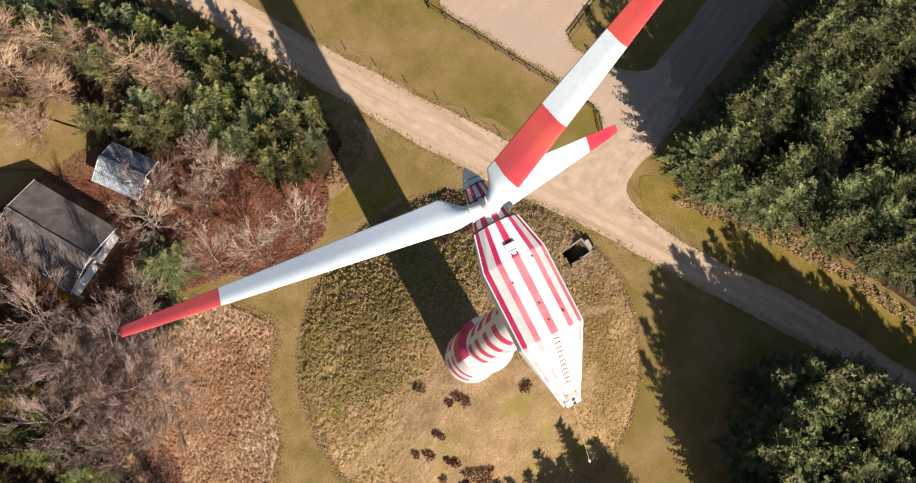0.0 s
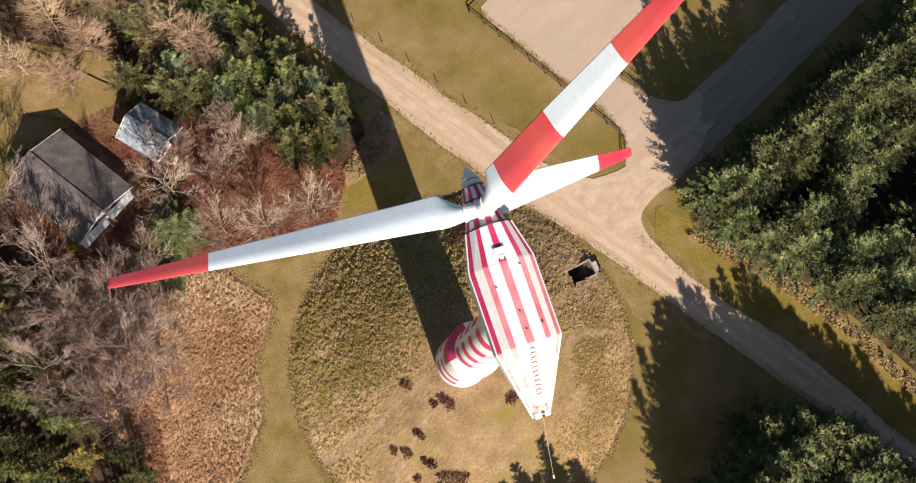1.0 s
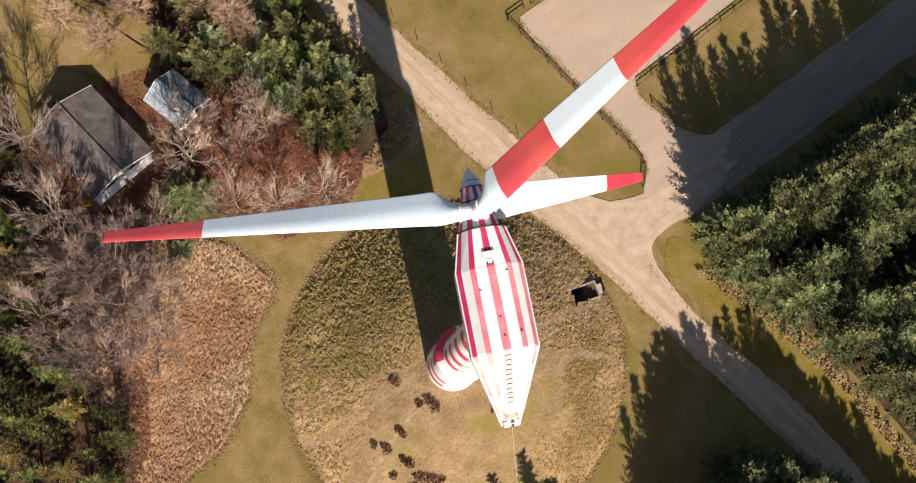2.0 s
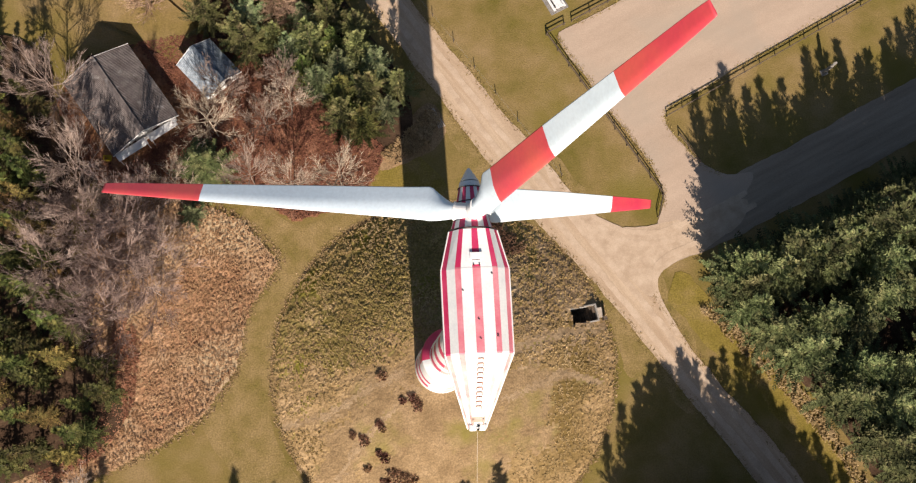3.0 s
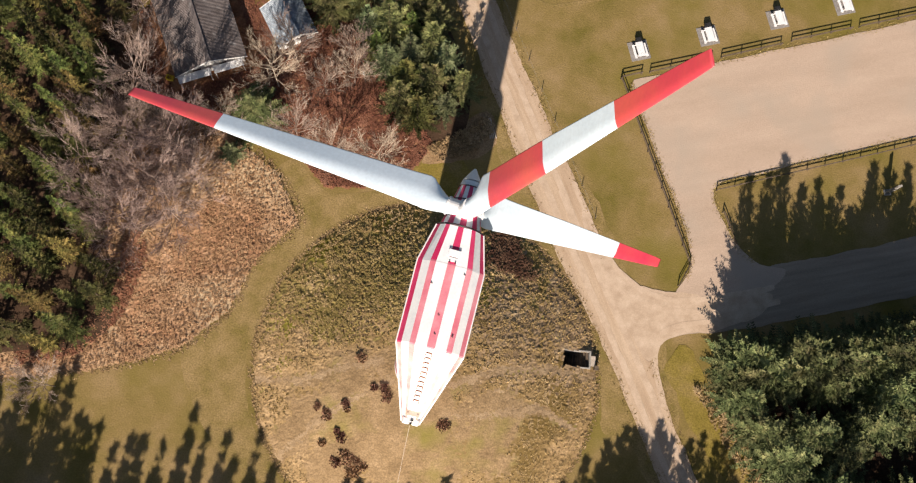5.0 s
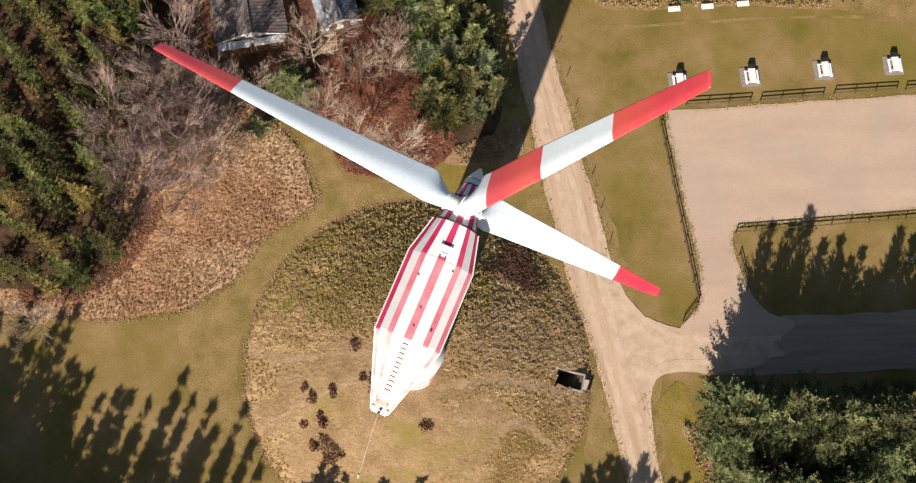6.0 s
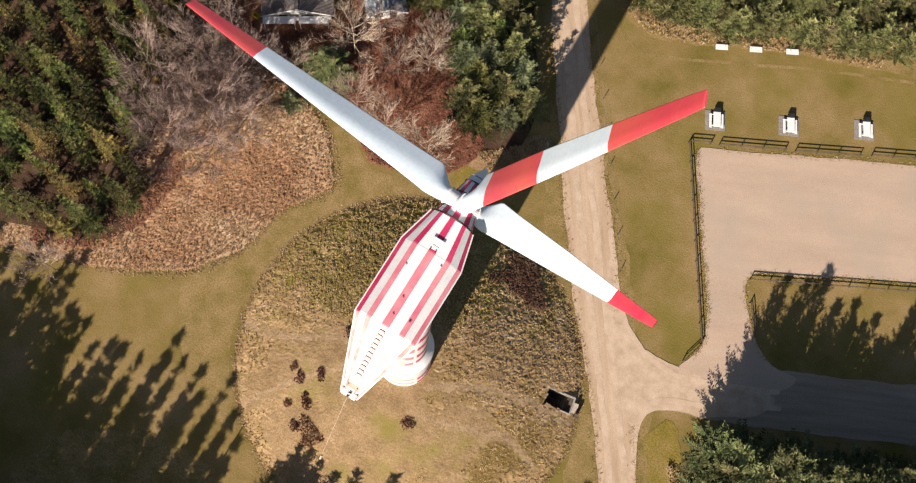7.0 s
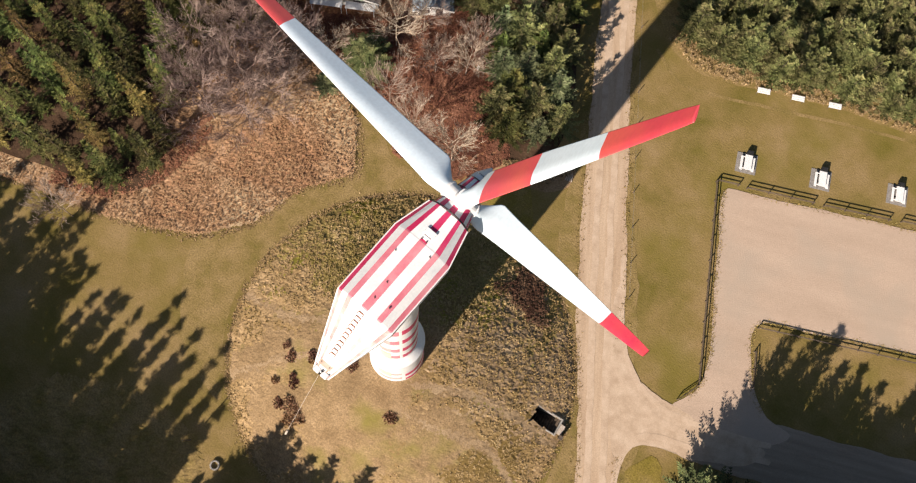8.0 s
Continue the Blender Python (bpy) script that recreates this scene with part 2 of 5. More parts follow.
def rough_field(name, pts, z, amp, cell, mat, label, dome=0.0, skip=None, grain=1.0, calm=None, hill=None, pick=None):
    """Uneven ground of tussocks on a grid, sinking to its rim."""
    xs, ys = [p[0] for p in pts], [p[1] for p in pts]
    x0, y0 = min(xs), min(ys)
    nx, ny = int((max(xs) - x0) / cell) + 1, int((max(ys) - y0) / cell) + 1
    size = 0.5 * min(max(xs) - x0, max(ys) - y0)
    ids, verts, faces, slots = {}, [], [], []

    def vert(i, j):
        if (i, j) not in ids:
            x, y = x0 + i * cell, y0 + j * cell
            e = edge_distance(x, y, pts)
            k = min(1.0, e / 0.9)
            h = noise.noise((x * 1.5 * grain, y * 1.5 * grain, 0.3)) * 0.55 + noise.noise((x * 0.45, y * 0.45, 5.1)) * 0.45 + noise.noise((x * 3.1 * grain, y * 3.1 * grain, 9.7)) * 0.35
            jx, jy = noise.noise((x * 2.3, y * 2.3, 17.0)) * cell * 0.5, noise.noise((x * 2.3, y * 2.3, 27.0)) * cell * 0.5
            ids[i, j] = len(verts)
            q = amp * (calm(x, y) if calm else 1.0)
            verts.append((x + jx, y + jy, z + k * (amp * 0.5 + q * h) + dome * (1 - (1 - min(1.0, e / size)) ** 2) + (hill(x, y) if hill else 0.0)))
        return ids[i, j]

    for i in range(nx):
        for j in range(ny):
            x, y = x0 + (i + 0.5) * cell, y0 + (j + 0.5) * cell
            w = noise.noise((x * 0.7, y * 0.7, 2.0)) * 0.3
            if inside(x + w, y + w, pts) and not (skip and skip(x, y)):
                faces.append((vert(i, j), vert(i + 1, j), vert(i + 1, j + 1), vert(i, j + 1)))
                slots.append(pick(x, y) if pick else 0)
    ob = raw(name, verts, faces, mat, index=slots)
    return tagged(ob, label, "ground", kind="structure")


def scatter(poly, gap, seed, tries=4000, keep=None):
    rnd = random.Random(seed)
    xs, ys = [p[0] for p in poly], [p[1] for p in poly]
    out = []
    for _ in range(tries):
        x, y = rnd.uniform(min(xs), max(xs)), rnd.uniform(min(ys), max(ys))
        if inside(x, y, poly) and (keep is None or keep(x, y)) and all((x - a) ** 2 + (y - b) ** 2 > gap * gap for a, b in out):
            out.append((x, y))
    return out


# ---- ground, roads and fields ----
PIT = Matrix.Translation((19.2, 6.1, 0)) @ Matrix.Rotation(radians(9), 4, "Z")
_pit_inv = PIT.inverted()


def in_pit(x, y, grow=0.0):
    q = _pit_inv @ Vector((x, y, 0))
    return abs(q.x) < 1.75 + grow and abs(q.y) < 1.0 + grow


bm = bmesh.new()
_out = [bm.verts.new((sx * 900, sy * 900, 0)) for sx, sy in ((-1, -1), (1, -1), (1, 1), (-1, 1))]
_inn = [bm.verts.new(PIT @ Vector((sx * 1.7, sy * 0.95, 0))) for sx, sy in ((-1, -1), (1, -1), (1, 1), (-1, 1))]
for _i in range(4):
    bm.faces.new((_out[_i], _out[(_i + 1) % 4], _inn[(_i + 1) % 4], _inn[_i]))
tagged(part("ground", bm, LAWN), "mown grass lawn, dry and yellow-green in early spring", "ground", kind="structure")

MOUND = [(1.2 + 21.7 * math.cos(a * math.pi / 24), 0.2 + 21.4 * math.sin(a * math.pi / 24)) for a in range(48)]
HILL = 6.2          # flat top round the tower, then an even slope down to the rim


def mound_height(x, y):
    t = (1 - math.hypot((x - 1.2) / 21.7, (y - 0.2) / 21.4)) / 0.64
    return HILL * max(0.0, min(1.0, -math.log(math.exp(-7 * t) + math.exp(-7)) / 7))


def near_line(x, y, line):
    best = 1e9
    for (x0, y0), (x1, y1) in zip(line, line[1:]):
        dx, dy = x1 - x0, y1 - y0
        t = max(0.0, min(1.0, ((x - x0) * dx + (y - y0) * dy) / (dx * dx + dy * dy)))
        best = min(best, math.hypot(x - x0 - t * dx, y - y0 - t * dy))
    return best


TRAILS = ([(-20.4, -6.5), (-14, -5.2), (-8.5, -2.4), (-4.5, -0.5)], [(-14.5, -15.5), (-10, -9), (-6, -5), (-3, -2.5)], [(4, -1.5), (10, 2.0), (16, 3.6), (22, 4.4)], [(5, -5), (11, -3.2), (15.5, -1.2), (21, -2.6)])


def trodden(x, y):
    d = math.hypot((x + 1) / 16, (y + 9) / 12) + noise.noise((x * 0.2, y * 0.2, 4.0)) * 0.5
    d = min(d, math.hypot((x - 10) / 7, (y + 4) / 6.5) + 0.2 + noise.noise((x * 0.3, y * 0.3, 6.0)) * 0.3)
    trail = min(near_line(x, y, p) for p in TRAILS)
    return max(0.12, min(1.0, d - 0.25)) * min(1.0, 0.25 + trail * 0.6)


MOUND_RND = random.Random(77)


def mound_cover(x, y):
    """0 straw, 1 short trodden grass, 2 olive grass, 3 brown withered grass, 4 bare earth of the trails."""
    w = noise.noise((x * 0.35, y * 0.35, 1.7)) * 0.5 + noise.noise((x * 1.3, y * 1.3, 4.4)) * 0.4 + MOUND_RND.uniform(-0.3, 0.3)
    trail = min(near_line(x, y, p) for p in TRAILS)
    if trail + w * 0.8 < 0.35:
        return 4
    if trodden(x, y) + w * 0.35 < 0.5:
        return 1
    north_west = (-(x - 1) * 0.4 + y * 0.85) / 13
    if north_west + w * 0.9 > 0.62:
        return 2
    if x > 4 and (y - 1) / 10 + w > 0.25:
        return 3
    return 0


SHORT = material("short_trodden_grass", [(0.19, 0.126, 0.064), (0.26, 0.177, 0.093), (0.325, 0.226, 0.126)], 0.35, 0.95, 0.6, 5.0, 0.1, stain=((0.2, 0.165, 0.045), 0.16, 0.53, 0.7))
OLIVEGRASS = material("olive_rough_grass", [(0.17, 0.132, 0.045), (0.27, 0.205, 0.072), (0.38, 0.28, 0.125)], 0.4, 0.95, 0.8, 4.0, 0.1, stain=((0.2, 0.175, 0.03), 0.15, 0.52, 0.68))
BROWNGRASS = material("withered_brown_grass", [(0.2, 0.135, 0.075), (0.3, 0.208, 0.12), (0.4, 0.29, 0.172)], 0.4, 0.95, 0.8, 4.0, 0.1)
TRAILEARTH = material("trodden_sandy_earth", [(0.23, 0.158, 0.088), (0.295, 0.208, 0.12), (0.36, 0.26, 0.155)], 0.8, 0.95, 0.4, 7.0, 0.1)
rough_field("rough_grass_mound", MOUND, 0.03, 0.19, 0.27, [ROUGH, SHORT, OLIVEGRASS, BROWNGRASS, TRAILEARTH], "round mound of tussocky dry grass round the tower", skip=in_pit, calm=trodden, grain=1.6, hill=mound_height, pick=mound_cover)

BRACK = [(-19.6, 14.5), (-23.4, 8.5), (-25, 1.2), (-29.3, -4.6), (-34, -7.5), (-39.6, -10.3), (-46, -12.5), (-56, -16), (-70, -20), (-72, 0), (-46, 2), (-44, 14), (-42, 24), (-31.5, 23.5), (-24.3, 20.3)]
rough_field("bracken_field", BRACK, 0.03, 0.23, 0.3, BRACKEN, "field of flattened red-brown dead bracken and straw", dome=0.15, grain=1.3)
SOUTHDISC = [(-12.6 + 0, -22.6), (-9.5, -24.6), (-7.4, -28), (-9, -36), (-16, -42), (-26, -42), (-33, -36), (-30, -28), (-22, -23.4)]
rough_field("rough_grass_ring", SOUTHDISC, 0.03, 0.2, 0.4, LAWN2, "patch of rough grass in the shade of the southern wood")
SCRUBZ = [(-5.2, 29), (-7.5, 24.6), (-9.3, 22.3), (-13, 21), (-17.6, 19.9), (-22, 23), (-31, 23.5), (-42, 25), (-44.5, 29), (-48, 37), (-44, 43), (-37, 45), (-31, 46), (-22, 44), (-14, 38)]
rough_field("leaf_litter_floor", SCRUBZ, 0.03, 0.25, 0.5, REDFLOOR, "red-brown leaf litter under bare scrub")
sheet("garden_lawn", [(-37.5, 45.5), (-33, 42), (-30, 46), (-33, 50), (-42, 58), (-52, 62), (-52, 52), (-44, 48.5)], 0.3, LAWN, "patch of garden lawn behind the house")
sheet("forest_floor", [(37, 8.8), (41, 12), (50, 16.2), (64, 22), (140, 58), (200, 0), (120, -100), (66, -36), (55.5, -16), (49, -5.5), (42.5, 2), (38, 6.4)], 0.03, FLOOR, "needle-covered forest floor, coloured dark for the shade under the trees")
sheet("forest_floor", [(31, -20.5), (36, -18.5), (42, -23), (49, -34), (90, -94), (20, -140), (-10, -90), (6, -44), (18, -38), (26, -27.5)], 0.03, FLOOR, "needle-covered forest floor, coloured dark for the shade under the trees")
sheet("forest_floor", [(-38.5, -4), (-42, 5), (-45, 14), (-47, 26), (-57, 33), (-160, 50), (-160, -20), (-60, -14), (-47, -9.5), (-42, -8)], 0.5, FLOOR, "needle-covered forest floor, coloured dark for the shade under the trees")
# dark sheet standing in for the deep shade west of the house
sheet("forest_floor", [(-43, 26), (-45, 30), (-48.4, 37), (-49, 42), (-54, 46), (-64, 46), (-60, 34), (-48, 24)], 0.27, FLOOR, "needle-covered forest floor, coloured dark for the shade under the trees")
sheet("forest_floor", [(-2.5, 31), (-2, 36), (-6, 44), (-14, 56), (-34, 86), (-60, 90), (-46, 62), (-30, 52), (-28, 45), (-16, 38), (-9, 30)], 0.25, FLOOR, "needle-covered forest floor, coloured dark for the shade under the trees")
sheet("hedge_floor", [(-1, 57.5), (5, 56), (10, 57.6), (22, 63.8), (35, 69), (60, 82), (50, 120), (-20, 110), (-9, 66)], 0.03, LAWN2, "rough yellowed grass under the pine hedge")
sheet("rough_verge", [(-3.2, 30.8), (-2, 33.5), (0.5, 35.5), (1.8, 34.2), (2.6, 31.5), (0.8, 29.2), (-4, 26.6), (-6.4, 26.8), (-6, 28.6)], 0.06, REED, "strip of long pale grass at the wood's edge", 0.3)
sheet("mossy_bank", [(33.8, 11.2), (36.6, 7.4), (40.8, 2.2), (46.5, -5.4), (52, -13.4), (60.6, -29.6), (58.5, -31), (49.8, -15.8), (44.0, -8.8), (38.2, -1.4), (33.2, 4.0), (30.9, 8.0), (31.4, 10.4)], 0.04, MOSS, "mossy yellow-green bank along the road", 0.5)
sheet("mossy_bank", [(-7.4, 24.3), (-4.6, 28.6), (-2.6, 29.2), (2, 25), (2.2, 22.7), (-3, 22.6)], 0.02, MOSS, "mossy yellow-green turf beside the mound", 0.25)
sheet("worn_path", [(-20.3, 14.2), (-24.3, 20.2), (-22, 22.4), (-17.5, 19.4), (-9.5, 21.6), (-3, 22.5), (4, 23.4), (4, 22.0), (-6.3, 20.6), (-12.5, 17.6), (-17.6, 11.7), (-20.3, 5), (-21, -4.2), (-18.5, -11), (-13, -18), (-22, -15), (-29.3, -5), (-25, 1), (-23.5, 8)], 0.015, LAWN2, "mown grass path round the mound", 0.15)
sheet("worn_verge", [(-8.5, 51.5), (-2, 41.5), (2.6, 31.5), (7.5, 23.2), (12.6, 18.8), (18, 14), (22.4, 5.6), (24.5, -2), (28, -2.5), (33, -7), (34, 2), (31.5, 7.5), (30, 11), (26, 15), (21, 23), (10, 36), (0, 50), (-5, 57)], 0.022, LAWN2, "worn sandy grass verge along the road", 0.35)

sheet("foot_track", [(-0.2, 55.2), (4.5, 53.5), (8, 54.3), (15.2, 58.0), (22.4, 61.9), (29.8, 65.6), (40, 70.4), (40.2, 70.0), (29.9, 65.15), (22.6, 61.45), (15.4, 57.55), (8.1, 53.85), (4.5, 53.05), (-0.4, 54.8)], 0.02, LAWN2, "narrow trodden track along the hedge", 0.08)
MAIN_W = [(-58, 124), (-40, 98), (-25, 76.5), (-10.6, 55.8), (-4.5, 46), (2.5, 35.6), (8.2, 27), (13.2, 20.2), (19.9, 12.1), (26.2, 3.6), (31.6, -4.2), (41.6, -18.1), (50.6, -31.9), (80, -76), (110, -122)]
MAIN_E = [(113, -119), (83, -73), (53.1, -28.1), (45.4, -14.8), (37.4, -4.4), (31.2, 4.6), (28.5, 9.6), (26.8, 13.2), (22, 18.2), (19.6, 21.6), (14.8, 28.5), (6.7, 39.3), (-0.5, 49.5), (-6.9, 58.8), (-21, 79), (-36, 100.5), (-54, 126.5)]
sheet("main_road", MAIN_W + MAIN_E, 0.05, ROADM, "pale sandy gravel road with wheel tracks", 0.16)
SIDE_POLY = [(19.2, 22.2), (21.6, 19.6), (24.2, 17.9), (28, 17.6), (31, 18.3), (34.4, 19.4), (37.2, 21.2), (42, 24.6), (47.4, 27), (59.8, 33.1), (90, 48), (140, 73), (140, 64), (90, 39.5), (61.5, 25.4), (49.2, 19.6), (41, 16), (36.2, 14), (32, 12.6), (29.4, 10.4), (28.6, 8.2), (26, 11), (22, 17)]
sheet("side_road", SIDE_POLY, 0.058, SIDE, "grey gravel side road joining the main road, coloured darker for tree shade", 0.16)
sheet("gravel_yard", [(18.8, 44.6), (25.2, 34.2), (30.2, 26.2), (31.7, 22), (31.0, 19.6), (30.4, 17.4), (34, 17.2), (39, 19.4), (43, 22), (44.2, 24.6), (40.6, 24.5), (37.4, 26.2), (34.6, 29.2), (32.9, 31.9), (33.2, 34), (38, 36.7), (52, 44.2), (70, 53.6), (110, 74.5), (104, 94), (75, 75.6), (46, 59.6), (30, 51.2), (21, 46.5)], 0.066, LOTM, "pale gravel parking yard", 0.1)

# lighter sheet painting the sunlit mouth over the darkened side road
sheet("junction_mouth", [(15, 27.8), (19.4, 22), (22, 19.6), (24.6, 18.1), (28, 17.8), (31, 18.2), (36, 18.6), (40.5, 20.6), (43, 21), (42, 18), (36.2, 14.2), (32.2, 12.8), (29.6, 10.6), (28.8, 8.4), (27, 9.4), (22.5, 15), (18, 21)], 0.069, TRACK, "pale sand at the junction, painted lighter where the sun reaches", 0.25, 0.5)


def track(line, width, z, label):
    left, right = [], []
    for i, p in enumerate(line):
        q, r = Vector(line[max(0, i - 1)]), Vector(line[min(len(line) - 1, i + 1)])
        d = (r - q).normalized()
        left.append((p[0] - d.y * width / 2, p[1] + d.x * width / 2))
        right.append((p[0] + d.y * width / 2, p[1] - d.x * width / 2))
    return sheet("wheel_track", left + right[::-1], z, TRACKPALE, label, 0.12, 0.35)


for _o in (-0.95, 0.95):
    track([(x + 0.82 * _o, y + 0.57 * _o) for x, y in [(-40, 99.4), (-22, 76), (-8.6, 57), (-2.4, 47.8), (4.6, 37.5), (11.4, 27.8), (16.4, 20.9), (23.2, 11.8), (28.7, 4.1), (34.6, -4.4), (43.6, -16.6), (51.9, -30), (82, -75)]], 0.85, 0.072, "pale wheel track worn into the road")
track([(12.6, 27.4), (17.2, 21.6), (21.2, 17.6), (26, 15.7), (31, 15.5), (37.4, 17.4), (44, 20.2)], 0.8, 0.077, "pale wheel track turning into the side road")
track([(14, 29), (18.4, 23), (22, 19.2), (26.2, 17.2), (31, 17), (37, 19.2), (43, 21.9)], 0.7, 0.081, "pale wheel track turning into the side road")
track([(31.6, 3.0), (29.6, 8), (29.4, 11.6), (31.4, 13.6), (35, 15.2), (41, 18)], 0.7, 0.085, "pale wheel track turning into the side road")

# ---- wind turbine ----
AXIS_Z, HUB_Y = 54.7, 7.5
turbine = thing("wind_turbine", (0.3, 0, 0), "large wind turbine with red and white striped tower, nacelle and blades", "wind turbine")


def ring_faces(bm, rings, slot):
    vs = [[bm.verts.new(p) for p in r] for r in rings]
    n = len(rings[0])
    for i in range(len(vs) - 1):
        for j in range(n):
            f = bm.faces.new((vs[i][j], vs[i][(j + 1) % n], vs[i + 1][(j + 1) % n], vs[i + 1][j]))
            f.material_index = slot(i, j)
    return vs


def tower_radius(z):
    pts = ((0, 3.4), (4.5, 3.3), (8, 3.12), (14, 2.95), (22, 2.98), (22.5, 2.92), (23, 2.2), (36, 2.05), (52, 1.85))
    for (z0, r0), (z1, r1) in zip(pts, pts[1:]):
        if z <= z1:
            return r0 + (r1 - r0) * (z - z0) / (z1 - z0)
    return pts[-1][1]


BANDS = ((8.2, 9.8), (12.4, 14.2), (24.5, 27.0), (30.0, 32.5), (36.0, 38.5), (42.0, 44.5))
GAPS = ((6.4, 8.2), (9.8, 12.4), (16.5, 22.5), (27.0, 30.0), (32.5, 36.0), (38.5, 42.0), (45.0, 48.0))


# Bands turn pink, then white, southward: the sun's glare is painted in.
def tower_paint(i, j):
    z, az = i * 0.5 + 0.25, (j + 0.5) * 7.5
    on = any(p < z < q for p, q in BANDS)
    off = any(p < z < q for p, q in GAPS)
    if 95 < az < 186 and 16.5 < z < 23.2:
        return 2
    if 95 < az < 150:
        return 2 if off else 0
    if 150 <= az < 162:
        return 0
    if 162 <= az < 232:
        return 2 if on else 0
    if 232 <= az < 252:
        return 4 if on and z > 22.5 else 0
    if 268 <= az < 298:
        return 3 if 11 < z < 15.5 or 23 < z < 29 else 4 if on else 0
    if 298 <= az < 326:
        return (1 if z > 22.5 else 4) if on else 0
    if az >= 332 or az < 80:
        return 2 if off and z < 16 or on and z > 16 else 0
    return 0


bm = bmesh.new()
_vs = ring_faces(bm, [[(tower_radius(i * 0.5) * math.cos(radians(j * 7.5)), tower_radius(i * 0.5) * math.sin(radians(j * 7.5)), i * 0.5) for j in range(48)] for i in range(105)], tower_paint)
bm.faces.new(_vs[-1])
# pale copy of the band red, with strong sunlight in its colour
SUNLITPINK = material("sunlit_pink_paint", [(0.6, 0.2, 0.2), (0.68, 0.38, 0.36), (0.74, 0.58, 0.55)], 0.9, 0.6, 0.05, 6.0, 0.3, grit=0.05)
tower = part("tower", bm, [WHITE, RED, CRIMSON, BUFF, SUNLITPINK], turbine, "tapered concrete tower with red and white bands", smooth=True)
# nacelle: lofted sections; columns run from the belly on one side over the top to the other
def section(y, hw, top, sh, bot, c1=0.12, c2=0.46, c3=0.63, c4=0.86):
    """Half the columns of a section: centre, stripe edges, shoulder, side, belly."""
    flat = 0.54
    cols = [0, c1, c2, c3, c4, 1.0]
    half = []
    for c in cols:
        z = top - 0.012 * c if c <= flat else top + (sh - top) * ((c - flat) / (1 - flat)) ** 1.15
        half.append((c * hw, y, z))
    half += [(hw * 1.0, y, sh - (sh - bot) * 0.45), (hw * 0.62, y, bot)]
    return [(-x, yy, z) for x, yy, z in reversed(half)][:-1] + half


NAC = [(-7.4, 0.64, 50.15, 49.75, 48.9), (-7.0, 0.78, 50.55, 50.0, 48.9), (-6.0, 1.12, 51.7, 51.1, 49.0), (-2.45, 2.33, 55.45, 54.45, 50.2), (-2.35, 2.34, 55.5, 54.5, 50.2), (3.4, 2.36, 55.5, 54.5, 50.6), (3.5, 2.35, 55.48, 54.5, 50.6), (6.2, 1.68, 55.35, 54.45, 52.2)]


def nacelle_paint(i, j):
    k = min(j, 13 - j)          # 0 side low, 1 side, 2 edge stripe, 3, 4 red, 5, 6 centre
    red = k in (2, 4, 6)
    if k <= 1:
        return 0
    # tail stripes coloured pale for the sun glare on the south-facing slope
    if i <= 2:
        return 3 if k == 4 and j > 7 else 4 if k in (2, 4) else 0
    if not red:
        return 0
    # nose stripes and the west edge stripe take the deeper red
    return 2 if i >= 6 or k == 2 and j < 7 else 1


bm = bmesh.new()
rings = [section(*s) for s in NAC]
vs = [[bm.verts.new(p) for p in r] for r in rings]
for i in range(len(vs) - 1):
    for j in range(len(vs[0]) - 1):
        f = bm.faces.new((vs[i][j], vs[i][j + 1], vs[i + 1][j + 1], vs[i + 1][j]))
        f.material_index = nacelle_paint(i, j)
    bm.faces.new((vs[i][-1], vs[i][0], vs[i + 1][0], vs[i + 1][-1]))
bm.faces.new(vs[0])
bm.faces.new(list(reversed(vs[-1])))
bmesh.ops.recalc_face_normals(bm, faces=bm.faces[:])
nacelle = part("nacelle", bm, [WHITE, RED, CRIMSON, BUFF, SUNLITPINK], turbine, "boat-shaped white nacelle with lengthwise red stripes")


def nac_part(name, label, mat, build):
    b = bmesh.new()
    build(b)
    return part(name, b, mat, nacelle, label)


# raised edge trims along the shoulders
def trim(side):
    def build(b):
        for (y0, w0, _t, s0, _b), (y1, w1, _t1, s1, _b1) in zip(NAC, NAC[1:]):
            tube(b, (side * (w0 + 0.03), y0, s0), (side * (w1 + 0.03), y1, s1), 0.05, 0.05, 6)
    return build


for _s in (-1, 1):
    nac_part("edge_trim", "white edge moulding", WHITE, trim(_s))
nac_part("hatch", "white roof hatch with a raised lip", WHITE, lambda b: (box(b, 0, 4.25, 55.5, 0.85, 0.5, 0.2, bevel=0.03), box(b, 0, 3.8, 55.55, 0.6, 0.3, 0.06, bevel=0.02)))
for _x in (-0.2, 0.2):
    nac_part("hatch_hinge", "dark hinge", DARK, lambda b, x=_x: box(b, x, 3.62, 55.6, 0.1, 0.12, 0.08))
nac_part("seal_ring", "dark rubber seal between nacelle and rotor", DARK, lambda b: [tube(b, (1.72 * math.cos(a) * 1.0, 6.28, 53.75 + 1.62 * math.sin(a)), (1.72 * math.cos(a + 0.35), 6.28, 53.75 + 1.62 * math.sin(a + 0.35)), 0.08, 0.08, 6) for a in [k * 0.35 - 0.2 for k in range(18)]])


def ladder_z(y):
    return 55.45 + (y + 2.45) * (55.45 - 51.7) / (6.0 - 2.45) + 0.09


